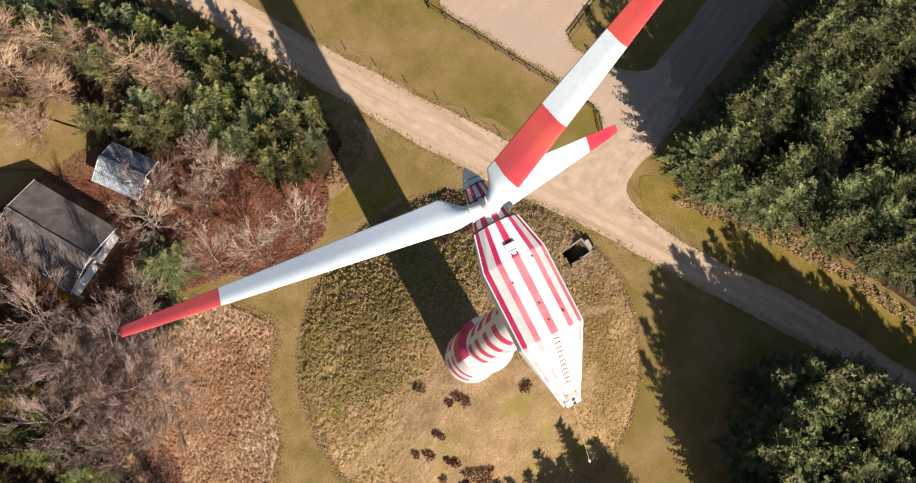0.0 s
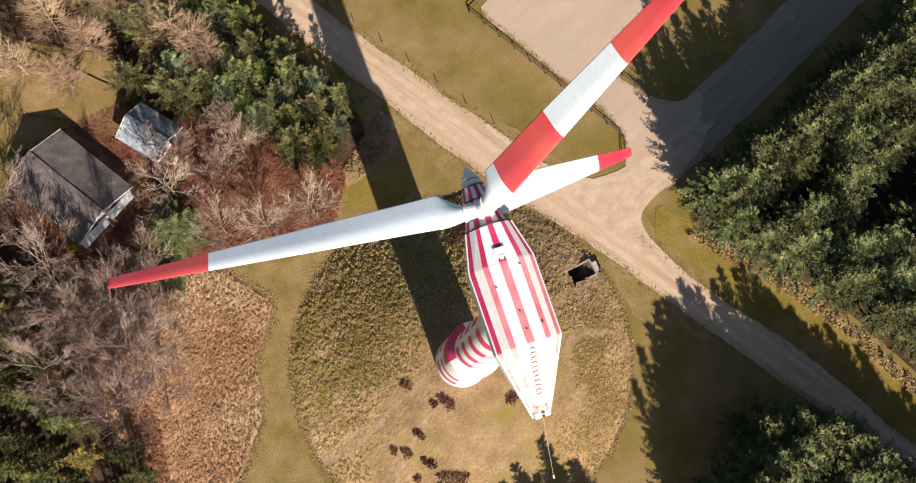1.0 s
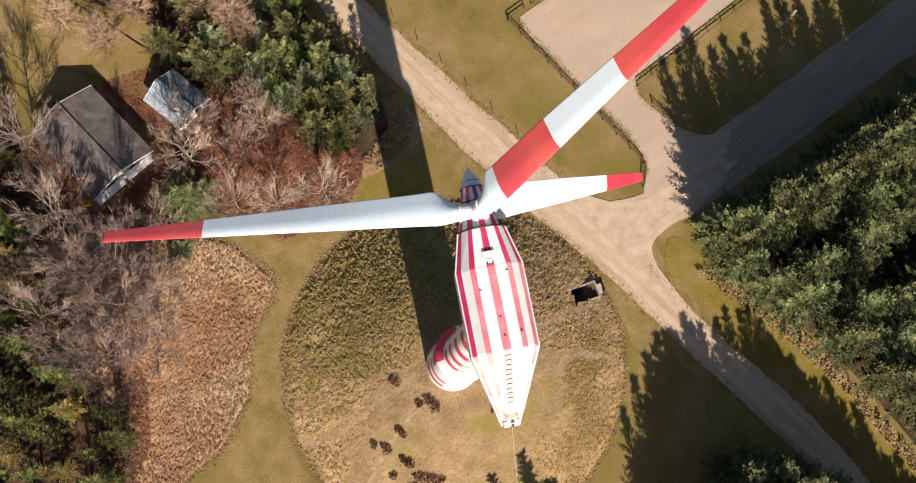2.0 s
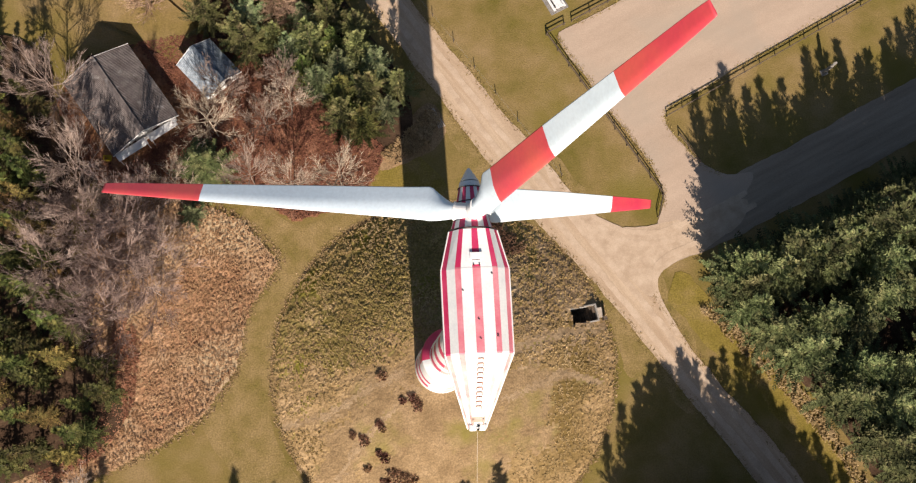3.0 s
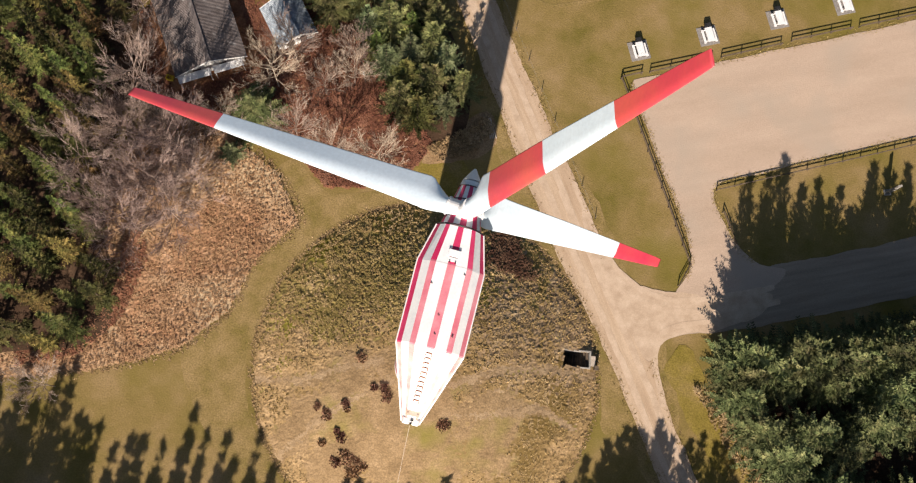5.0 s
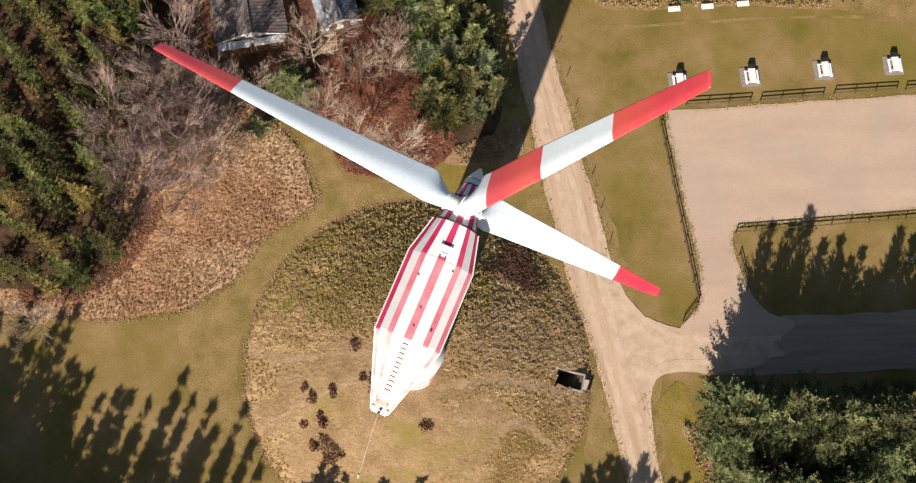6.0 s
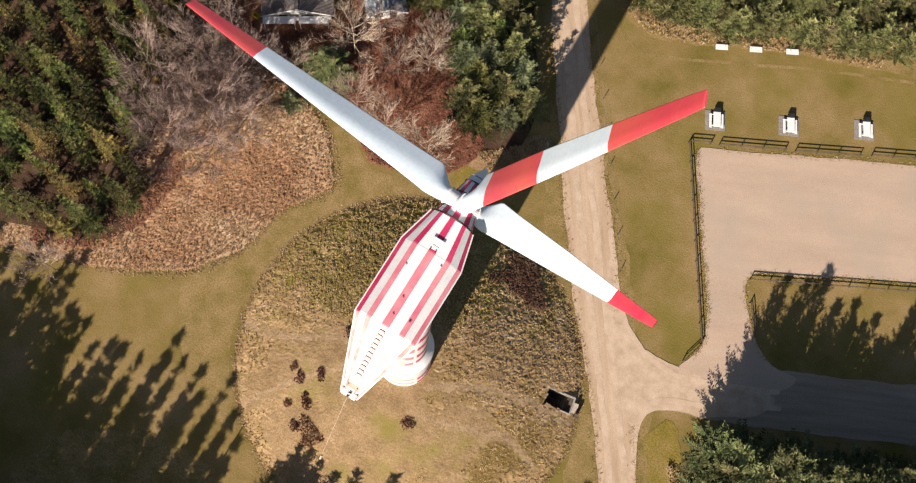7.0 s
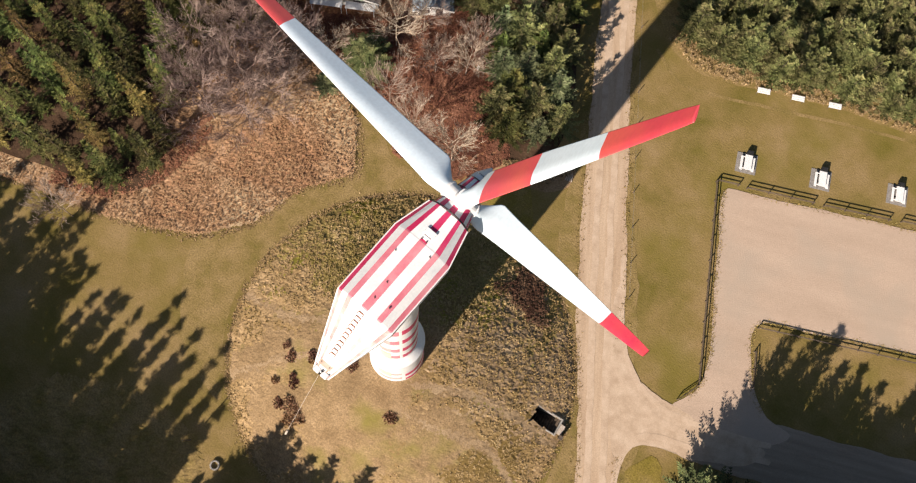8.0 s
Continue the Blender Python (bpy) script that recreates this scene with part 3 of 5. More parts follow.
RUST = material("rusty_red_steel", [(0.3, 0.1, 0.05), (0.45, 0.2, 0.12)], 3.0, 0.8, 0.1, 10.0, 0.2)
for _k in range(11):
    _y = -2.75 - _k * 0.31
    nac_part("ladder_rung", "rusty ladder rung", RUST, lambda b, y=_y: (tube(b, (-0.2, y, ladder_z(y)), (0.2, y, ladder_z(y)), 0.035, 0.035, 6), box(b, -0.2, y - 0.1, ladder_z(y) - 0.09, 0.05, 0.2, 0.05), box(b, 0.2, y - 0.1, ladder_z(y) - 0.09, 0.05, 0.2, 0.05)))
nac_part("tail_platform", "rust-stained tail platform", BUFF, lambda b: (box(b, 0, -6.7, 51.0, 1.0, 0.5, 0.1, Matrix(), 0.02), box(b, -0.36, -6.95, 51.0, 0.1, 0.36, 0.22), box(b, 0.36, -6.95, 51.0, 0.1, 0.36, 0.22)))
nac_part("tail_cap", "white rounded tail cap", WHITE, lambda b: (box(b, -0.34, -7.3, 50.25, 0.58, 0.5, 0.45, bevel=0.1), box(b, 0.34, -7.3, 50.25, 0.58, 0.5, 0.45, bevel=0.1)))
nac_part("tail_lamp", "small dark obstruction lamp", BLACK, lambda b: (tube(b, (0.02, -7.45, 50.4), (0.02, -7.45, 50.75), 0.09, 0.07, 10), box(b, 0.1, -7.2, 50.55, 0.14, 0.1, 0.1)))
for _x, _y in ((-1.05, 1.9), (-0.05, -0.1), (1.2, -1.3), (0.0, -1.4), (1.0, 3.0)):
    nac_part("roof_bolt", "small dark bolt boss on the roof", DARK, lambda b, x=_x, y=_y: (tube(b, (x, y, 55.4), (x, y, 55.56), 0.05, 0.04, 8), box(b, x + 0.07, y - 0.03, 55.51, 0.05, 0.08, 0.04)))

# hub behind the seal, its striped shell and the pointed nose
bm = bmesh.new()
HUBS = [(6.3, 1.55, 55.2), (7.0, 1.35, 55.12), (8.4, 1.05, 54.95), (9.4, 0.82, 54.65), (9.5, 0.8, 54.6)]
vs = []
for y, w, top in HUBS:
    zc = top - w * 1.1
    vs.append([bm.verts.new((w * math.sin(a), y, zc + w * 1.1 * math.cos(a))) for a in [radians(k * 6) for k in range(60)]])
for i in range(len(vs) - 1):
    for j in range(60):
        f = bm.faces.new((vs[i][j], vs[i][(j + 1) % 60], vs[i + 1][(j + 1) % 60], vs[i + 1][j]))
        f.material_index = 1 if (j + 1) % 6 < 3 else 0
bm.faces.new(list(reversed(vs[0])))
bm.faces.new(vs[-1])
bmesh.ops.recalc_face_normals(bm, faces=bm.faces[:])
hub = part("hub", bm, [WHITE, CRIMSON], turbine, "striped hub shell behind the blades")
bm = bmesh.new()
for y0, r0, z0, y1, r1, z1 in ((9.5, 0.82, 53.75, 9.9, 0.72, 53.75), (9.9, 0.72, 53.75, 10.5, 0.4, 53.65), (10.5, 0.4, 53.65, 11.0, 0.1, 53.6)):
    tube(bm, (0, y0, z0), (0, y1, z1), r0, r1, 20)
part("nose_cone", bm, WHITE, hub, "white pointed nose cone")
for y in (8.35, 9.45):
    bm = bmesh.new()
    w = 1.09 if y < 9 else 0.85
    top = 54.97 if y < 9 else 54.66
    for k in range(24):
        a0, a1 = radians(15 * k), radians(15 * k + 15)
        zc = top - w * 1.1
        tube(bm, (w * math.sin(a0), y, zc + w * 1.1 * math.cos(a0)), (w * math.sin(a1), y, zc + w * 1.1 * math.cos(a1)), 0.045, 0.045, 5)
    part("band", bm, DARK, hub, "dark clamping band")

TILT, CONE, REST, RADIUS = 0.055, 0.133, 17.0, 28.1
BANDS_A, BANDS_B = (4.5, 12.4, 20.3), (99.0, 99.0, 20.3)


def chord(r):
    pts = ((1.2, 1.15), (1.5, 1.2), (3.1, 2.6), (5, 2.42), (12, 2.04), (20, 1.46), (27, 0.95), (28.1, 0.8))
    for (a, c), (b, d) in zip(pts, pts[1:]):
        if r <= b:
            return c + (d - c) * (r - a) / (b - a)
    return pts[-1][1]


def blade(bands, name):
    """A blade along +z of its own, its chord along y, with the painted bands as material faces."""
    bm = bmesh.new()
    rs = [1.0, 1.5, 1.8, 2.2, 2.6, 3.0, 3.3, 4.0, 4.5, 5.5] + [5.5 + 0.35 * k for k in range(1, 64)] + [27.9, 28.1]
    rs = sorted({round(r, 3) for r in rs + [4.5, 12.4, 20.3] if r <= 28.1})
    prev, n = None, 20
    for r in rs:
        c = chord(r)
        rel = max(0.0, min(1.0, (r - 1.5) / 1.7))
        th = 1.15 + ((0.17 - 0.05 * (r - 1.5) / 26) * c - 1.15) * rel
        twist = radians(10 + 9 * min(1, r / 14))
        row = []
        for k in range(n):
            a = 2 * math.pi * k / n
            u = math.cos(a)
            s = u * 0.5 + 0.5
            crest = 0.55 - 0.25 * min(1.0, r / 12)
            foil = math.sqrt(s / crest) if s < crest else (1 - s) / (1 - crest)
            shape = math.sin(a) * (1 - rel) + math.copysign(foil, math.sin(a)) * rel * (0.0 if k in (0, n // 2) else 1.0)
            y, x = u * c * 0.5 + rel * c * 0.18, shape * th * 0.5
            row.append(bm.verts.new((x * math.cos(twist) - y * math.sin(twist), x * math.sin(twist) + y * math.cos(twist), r)))
        if prev:
            mid = (r + pr) / 2
            red = bands[0] < mid < bands[1] or mid > bands[2]
            for k in range(n):
                f = bm.faces.new((prev[k], prev[(k + 1) % n], row[(k + 1) % n], row[k]))
                f.material_index = 1 if red else 0
                f.smooth = True
        else:
            bm.faces.new(list(reversed(row)))
        prev, pr = row, r
    f = bm.faces.new(prev)
    f.material_index = 1
    return part(name, bm, [BLADEWHITE, BLADERED], turbine, "long tapered rotor blade, white with red bands")


for _k, _b in enumerate((BANDS_A, BANDS_B, BANDS_B)):
    ob = blade(_b, "blade")
    th = radians(REST + 120 * _k)
    ob.matrix_basis = Matrix.Translation((-0.3, HUB_Y, AXIS_Z)) @ Matrix.Rotation(TILT, 4, "X") @ Matrix.Rotation(th, 4, "Y") @ Matrix.Rotation(-CONE, 4, "X")
    bm = bmesh.new()
    tube(bm, (0, 0, 0.3), (0, 0, 1.2), 0.66, 0.63, 24)
    tube(bm, (0, 0, 1.2), (0, 0, 1.32), 0.7, 0.7, 24)
    part("root_collar", bm, WHITE, ob, "white blade collar")
for ob in (nacelle, hub):
    ob.location = (-0.3, 0, 0)
bm = bmesh.new()
tube(bm, (-0.3, -7.6, 50.1), (-0.15, -10.0, 46.9), 0.017, 0.016, 6)
tube(bm, (-0.15, -10.0, 46.9), (0.0, -12.2, 44.1), 0.016, 0.014, 6)
tube(bm, (0.0, -12.2, 44.1), (0.03, -12.5, 43.7), 0.09, 0.09, 8)
part("tail_boom", bm, PALEWOOD, turbine, "thin pale rod trailing from the tail")

# ---- trees ----
def tuft(verts, faces, p, d, size, rnd):
    """One spray of needles: narrow leaves fanned out along d."""
    d = d.normalized()
    s = d.cross(Vector((rnd.uniform(-0.4, 0.4), rnd.uniform(-0.4, 0.4), 1))).normalized()
    u = s.cross(d)
    for turn, rise, ln in ((-0.75, 0.05, 0.8), (-0.3, 0.3, 1.0), (0.15, 0.0, 1.15), (0.6, 0.2, 0.85)):
        e = (d + s * turn + u * rise).normalized()
        w = (s - e * s.dot(e)).normalized() * size * 0.2
        i = len(verts)
        q = p + e * size * 0.1
        verts.extend(((q - w)[:], (q + w)[:], (p + e * size * ln * 1.15)[:]))
        faces.append((i, i + 1, i + 2))


def spray(verts, faces, p, d, ln, rnd, gap, twig, lift):
    """One branch: needled twigs set along a thin stem in pairs, longest near the trunk, the tip turned up."""
    s = d.cross(Vector((0, 0, 1))).normalized()
    u = s.cross(d).normalized()
    n = max(3, int(ln / gap))
    last = None
    for q in range(n + 1):
        f = (q + 0.35) / (n + 0.35)
        o = p + d * ln * f + u * lift * ln * f * f
        tl = twig * (0.45 + 0.75 * (1 - f)) * (0.35 + 0.65 * min(1.0, f * 3))
        root = len(verts)
        verts.append(o[:])
        if last is not None:
            verts.append((o + s * 0.05)[:])
            faces.append((last, root, root + 1))
        last = root
        for side in (-1, 1, 0):
            if side == 0 and rnd.random() < 0.45 and q < n:
                continue
            e = (d * rnd.uniform(0.55, 0.95) + s * side * rnd.uniform(0.6, 1.0) + u * (rnd.uniform(-0.15, 0.3) if side else rnd.uniform(0.1, 0.7))).normalized()
            c = tl * rnd.uniform(0.75, 1.25) * (1.0 if side else 0.8)
            w = e.cross(u + s * rnd.uniform(-0.5, 0.5)).normalized() * c * 0.21
            i = len(verts)
            m = o + e * c * 0.45 + u * c * 0.05
            verts.extend(((m + w)[:], (o + e * c)[:], (m - w)[:]))
            faces.append((root, i, i + 1, i + 2))


def crown_conifer(h, r, seed, levels, per, size, low=0.1, power=0.85, droop=0.1, ragged=0.25, gap=0.24, lift=0.12):
    rnd = random.Random(seed)
    verts, faces = [], []
    for k in range(levels):
        t = (k + rnd.uniform(-0.25, 0.25)) / (levels - 1)
        t = max(0.0, min(1.0, t))
        z = h * (low + (0.96 - low) * t)
        rad = r * max(0.1, (1 - t) ** power)
        n = max(4, int(per * (0.5 + 0.5 * (1 - t))))
        off = rnd.uniform(0, 6.28)
        for j in range(n):
            a = off + 6.283 * j / n + rnd.uniform(-0.22, 0.22)
            ln = rad * (1 + rnd.uniform(-ragged, ragged))
            rise = 0.1 + 0.55 * t * t - droop + rnd.uniform(-0.1, 0.12)
            d = Vector((math.cos(a), math.sin(a), rise)).normalized()
            spray(verts, faces, Vector((0, 0, z + rnd.uniform(-0.2, 0.2))), d, ln, rnd, gap, size, lift)
    for _ in range(5):
        spray(verts, faces, Vector((0, 0, h * 0.93)), Vector((rnd.uniform(-0.3, 0.3), rnd.uniform(-0.3, 0.3), 1)).normalized(), h * 0.06, rnd, 0.15, size * 0.6, 0.0)
    return verts, faces


def conifer(name, h, r, seed, mat, label, **kw):
    e = thing(name, (0, 0, -500), label, "tree")
    bm = bmesh.new()
    tube(bm, (0, 0, -0.2), (0.05, 0.03, h * 0.5), h * 0.016, h * 0.01, 7)
    tube(bm, (0.05, 0.03, h * 0.5), (0, 0, h * 0.95), h * 0.01, 0.02, 7)
    part("trunk", bm, BARK, e)
    v, f = crown_conifer(h, r, seed, **kw)
    raw("crown", v, f, mat, e)
    return e


def bare_crown(h, seed, spread, mat, name, label, limbs=7, start=0.25, up=0.6, thin=1.0, kids=(5, 5, 4), reach=1.0):
    rnd = random.Random(seed)
    verts, faces = [], []

    def seg(a, b, ra, rb, sides=3):
        d = (b - a).normalized()
        s = d.cross(Vector((0.3, 0.2, 1)) if abs(d.z) < 0.9 else Vector((1, 0, 0))).normalized()
        t = d.cross(s)
        i = len(verts)
        for p, r in ((a, ra), (b, rb)):
            for k in range(sides):
                g = 6.283 * k / sides
                verts.append((p + (s * math.cos(g) + t * math.sin(g)) * r)[:])
        for k in range(sides):
            faces.append((i + k, i + (k + 1) % sides, i + sides + (k + 1) % sides, i + sides + k))

    def grow(p, d, ln, r, depth):
        bend = Vector((rnd.uniform(-1, 1), rnd.uniform(-1, 1), rnd.uniform(-0.1, 0.9))) * 0.15
        q = p + d * ln * 0.5
        d2 = (d + bend).normalized()
        e = q + d2 * ln * 0.5
        if depth >= len(kids):
            seg(p, e, r, r * 0.5)
            return
        seg(p, q, r, r * 0.75, 4 if depth < 1 else 3)
        seg(q, e, r * 0.75, r * 0.42, 4 if depth < 1 else 3)
        for k in range(kids[depth]):
            f = rnd.uniform(0.2, 1.0)
            o = p.lerp(q, f * 2) if f < 0.5 else q.lerp(e, f * 2 - 1)
            nd = (d2 + Vector((rnd.uniform(-1, 1), rnd.uniform(-1, 1), rnd.uniform(-0.3, 0.7))) * 0.62).normalized()
            grow(o, nd, ln * rnd.uniform(0.42, 0.66), max(0.03 * thin, r * 0.5 * (1.1 - 0.5 * f)), depth + 1)

    e = thing(name, (0, 0, -500), label, "tree")
    bm = bmesh.new()
    lean = Vector((rnd.uniform(-0.04, 0.04), rnd.uniform(-0.04, 0.04), 1))
    tube(bm, (0, 0, -0.2), (lean * h * 0.45)[:], h * 0.017 * thin, h * 0.012 * thin, 8)
    tube(bm, (lean * h * 0.45)[:], (lean * h * 0.8)[:], h * 0.012 * thin, h * 0.004 * thin, 7)
    part("trunk", bm, mat, e)
    for k in range(limbs):
        t = start + (0.78 - start) * k / (limbs - 1)
        a = k * 2.4 + rnd.uniform(-0.4, 0.4)
        d = Vector((math.cos(a) * spread, math.sin(a) * spread, up + 0.5 * t)).normalized()
        grow(lean * h * t, d, reach * h * rnd.uniform(0.32, 0.46) * (1.15 - 0.55 * t), h * 0.008 * thin, 0)
    raw("crown", verts, faces, mat, e)
    return e


def plant(protos, spots, group, seed, scale=(0.85, 1.15), slim=1.0):
    rnd = random.Random(seed)
    for x, y in spots:
        src = protos[rnd.randrange(len(protos))]
        s = rnd.uniform(*scale)
        c = copy_thing(src, pose(x, y, 0, rnd.uniform(-2, 2), rnd.uniform(-2, 2), rnd.uniform(0, 360)))
        c.matrix_basis = c.matrix_basis @ Matrix.Diagonal((s * slim, s * slim, s * rnd.uniform(0.9, 1.12), 1))
        tagged(c, group=group)


pines = [conifer("pine_tree", 13.0, 2.7 + 0.3 * k, 40 + k, PINE, "dark green pine tree in the dense plantation", levels=15, per=10, size=0.75, low=0.16, power=0.55, droop=0.0, ragged=0.4, gap=0.27) for k in range(4)]
firs = [conifer("fir_tree", 14.0, 3.0 + 0.3 * k, 50 + k, PINE, "tall dark fir tree in the southern wood", levels=18, per=10, size=0.75, low=0.06, power=0.65, droop=0.05, ragged=0.34, gap=0.27) for k in range(3)]
spruces = [conifer("spruce_tree", 12.5, 1.45 + 0.1 * k, 60 + k, SPRUCE if k != 2 else OLDSPRUCE, "narrow yellow-green spruce tree at the edge of the wood", levels=13, per=8, size=0.55, low=0.06, power=0.85, droop=0.25, ragged=0.34, gap=0.24, lift=0.2) for k in range(6)]
spruces.append(conifer("spruce_tree", 12.0, 1.8, 66, OLDSPRUCE, "dead tan-brown spruce among green ones", levels=16, per=7, size=0.4, low=0.1, power=0.9, droop=0.3, ragged=0.3, gap=0.3))
tall = [conifer("spruce_tree", 12.5, 1.9 + 0.3 * k, 70 + k, SPRUCE, "tall slender spruce tree in the southern wood", levels=22, per=9, size=0.6, low=0.05, power=0.95, droop=0.25, ragged=0.18, gap=0.26) for k in range(2)]
blues = [conifer("fir_tree", 8.2, 2.3 + 0.2 * k, 80 + k, (BLUEPINE, SPRUCE, BLUEPINE, HEDGEPINE)[k], "bushy blue-green fir tree beside the sandy road", levels=10, per=9, size=0.55, low=0.06, power=0.75, droop=-0.05, ragged=0.28, gap=0.19) for k in range(4)]
shrubs = [conifer("pine_shrub", 5.6, 1.8 + 0.2 * k, 90 + k, HEDGEPINE, "low spreading olive-green pine in the hedge", levels=9, per=9, size=0.6, low=0.05, power=0.55, droop=-0.1, ragged=0.38, gap=0.22) for k in range(3)]
bares = [bare_crown(9.5 + k, 100 + k, 1.3, TWIG, "bare_tree", "leafless grey-brown tree with spreading twigs", limbs=15, start=0.16, kids=(6, 6, 5), thin=0.52, reach=1.1) for k in range(3)]
birches = [bare_crown(8.5, 120 + k, 1.15, TWIGPALE, "bare_tree", "leafless pale young birch in red scrub", limbs=14, up=0.75, kids=(6, 5, 4), thin=0.52) for k in range(2)]
larches = [bare_crown(11.0, 130 + k, 1.2, TWIGTAN, "larch_tree", "leafless tan-coloured larch tree", limbs=55, start=0.08, up=0.1, kids=(9, 4), thin=0.5, reach=0.55) for k in range(2)]
PROTOS = pines + firs + tall + spruces + blues + shrubs + bares + birches + larches

EAST = [(37, 8.6), (40, 11), (48.5, 14.2), (60.5, 19), (92, 35), (96, -20), (72, -36), (58.5, -20), (51.5, -8.5), (44, 0.8), (38.5, 5.2)]
plant(pines, [(38 + 2.35 * k + 0.5 * math.sin(k * 2.1), 9.6 + 1.02 * k + 0.5 * math.cos(k * 1.7)) for k in range(24)], "pines in the eastern plantation", 21, (0.98, 1.24))


def off_ride(x, y):
    return min(math.hypot(x - (47 + 0.93 * u), y - (-2 + 0.36 * u)) for u in range(0, 60, 2)) > 2.2 and y < 8.6 + 0.434 * (x - 38) - 1.5


plant(pines, scatter(EAST, 3.7, 1, keep=off_ride), "pines in the eastern plantation", 2, (0.85, 1.15))
SOUTHEAST = [(29.5, -17.5), (36, -17.5), (42, -22.5), (47.5, -31), (60, -50), (72, -69), (46, -70), (24, -52), (20.5, -40), (21.5, -33.5), (26.5, -26), (29, -21.5)]
plant(pines, scatter(SOUTHEAST, 3.3, 3), "trees in the southern wood", 4, (0.85, 1.08))
SOUTH = [(-2, -33.5), (10.5, -32.5), (12, -46), (-8, -46), (-7, -36)]
plant(firs, [(-3 + 1.7 * k, -34 + 0.7 * math.sin(k * 2.3)) for k in range(9)] + [(-4 + 1.6 * k, -36.2 + 0.6 * math.cos(k * 1.7)) for k in range(10)], "trees in the southern wood", 26, (0.88, 1.12), 1.1)
plant(firs, scatter(SOUTH, 2.5, 5), "trees in the southern wood", 6, (0.8, 1.0))
SOUTHWEST = [(-62, -43), (-44, -42), (-36, -45), (-30, -49), (-24, -45), (-14, -43), (-11, -48), (-11, -66), (-62, -60)]
plant(tall, scatter(SOUTHWEST, 2.3, 7), "trees in the southern wood", 8, (1.35, 1.7), 0.95)
plant(tall, scatter([(-66, -40), (-44, -44), (-10, -47), (-10, -56), (-66, -56)], 2.9, 27), "trees in the southern wood", 28, (1.2, 1.55), 1.1)
WEST = [(-38.5, -3.5), (-41.5, 5), (-44.5, 12), (-47, 24), (-50, 27), (-53, 33), (-54, 44), (-60, 50), (-78, 46), (-80, -12), (-58, -13), (-47, -9.5), (-41, -7)]
plant(spruces, scatter(WEST, 3.0, 9), "spruces in the western wood", 10, (0.75, 1.1), 1.0)
plant(spruces, [(-55.6, 36.2), (-53.2, 30.6), (-51.0, 29.0), (-53.4, 25.5), (-51.6, 32.6), (-51.4, 15.9), (-50.2, 11.7), (-49.4, 26.2), (-53.0, 34.0), (-51.2, 22.6), (-48.4, 19.6), (-47.0, 15.2), (-49.5, 35.5)], "spruces in the western wood", 25, (0.7, 0.95), 1.2)
CLUMP = [(-3.5, 31.5), (-3, 36), (-7, 43), (-15, 54), (-25, 66), (-34, 78), (-44, 80), (-30, 60), (-22, 48), (-24, 43), (-15, 38.5), (-12, 33), (-9.5, 29.5)]
plant(blues, scatter(CLUMP, 2.7, 11), "pines beside the road", 12, (0.85, 1.3))
plant([blues[3]], [(-28.4, 47.6), (-23.6, 44.6)], "pines beside the road", 13, (1.0, 1.1), 1.1)
plant(blues, [(-30.3, 20.8)], "pines beside the scrub", 14, (0.55, 0.6), 1.3)
plant(firs, [(38.6 + 2.3 * k, 7.9 + 1.02 * k) for k in range(22)], "pines in the eastern plantation", 22, (0.95, 1.12), 1.08)
plant(firs, [(22 + 1.5 * k, -33.5 + 1.5 * k + 0.6 * math.sin(k * 1.9)) for k in range(8)] + [(26.5 + 1.6 * k, -25.5 + 0.5 * k) for k in range(8)] + [(39.5 + 1.35 * k, -22.2 - 1.95 * k) for k in range(16)] + [(41 + 1.35 * k, -26.2 - 1.95 * k) for k in range(14)], "trees in the southern wood", 23, (0.9, 1.05), 1.1)
plant(firs, [(-28.6, 27.0)], "pines beside the scrub", 24, (0.5, 0.55), 2.1)
HEDGE = [(1.5, 58), (7, 58.2), (14, 61.5), (22, 66), (31, 69.3), (42, 74.5), (60, 84), (54, 92), (-4, 78), (-6, 66)]
plant(shrubs, scatter(HEDGE, 2.1, 15), "pines in the hedge", 16, (0.95, 1.4))
plant(bares, [(-42.2, 20.2), (-45.8, 14.6), (-38.2, 8.2), (-40, 17), (-34.2, 10.8), (-46.5, 36.5), (-37.4, 20.4), (-43, 10), (-36.5, 13.2), (-36, 19.5), (-43.6, 26.8), (-33.5, 16.2), (-47.8, 20), (-40.5, 12.5)], "bare trees at the edge of the wood", 17, (0.8, 1.1))
plant(birches, [(-20.8, 32.2), (-17.4, 23.6), (-11.2, 24.2), (-17.6, 34.6), (-32, 24.4), (-25.8, 35.6), (-22.6, 25.0), (-18.4, 37.4), (-27.2, 31.6)], "young birches in the scrub", 18, (0.85, 1.25))
plant(birches, [(-42.6, -13.0)], "lone bare tree", 19, (0.95, 1.0))
plant(larches, [(-32, 53.5), (-36, 49.6), (-26.5, 57), (-21.4, 51.4), (-17.6, 46.8), (-23.5, 53.5), (-30, 59), (-36, 58), (-41, 53), (-34, 62), (-19.3, 48.6)], "larches behind the shed", 20, (0.85, 1.1))
for p in PROTOS:
    for o in [*p.children_recursive, p]:
        bpy.data.objects.remove(o, do_unlink=True)


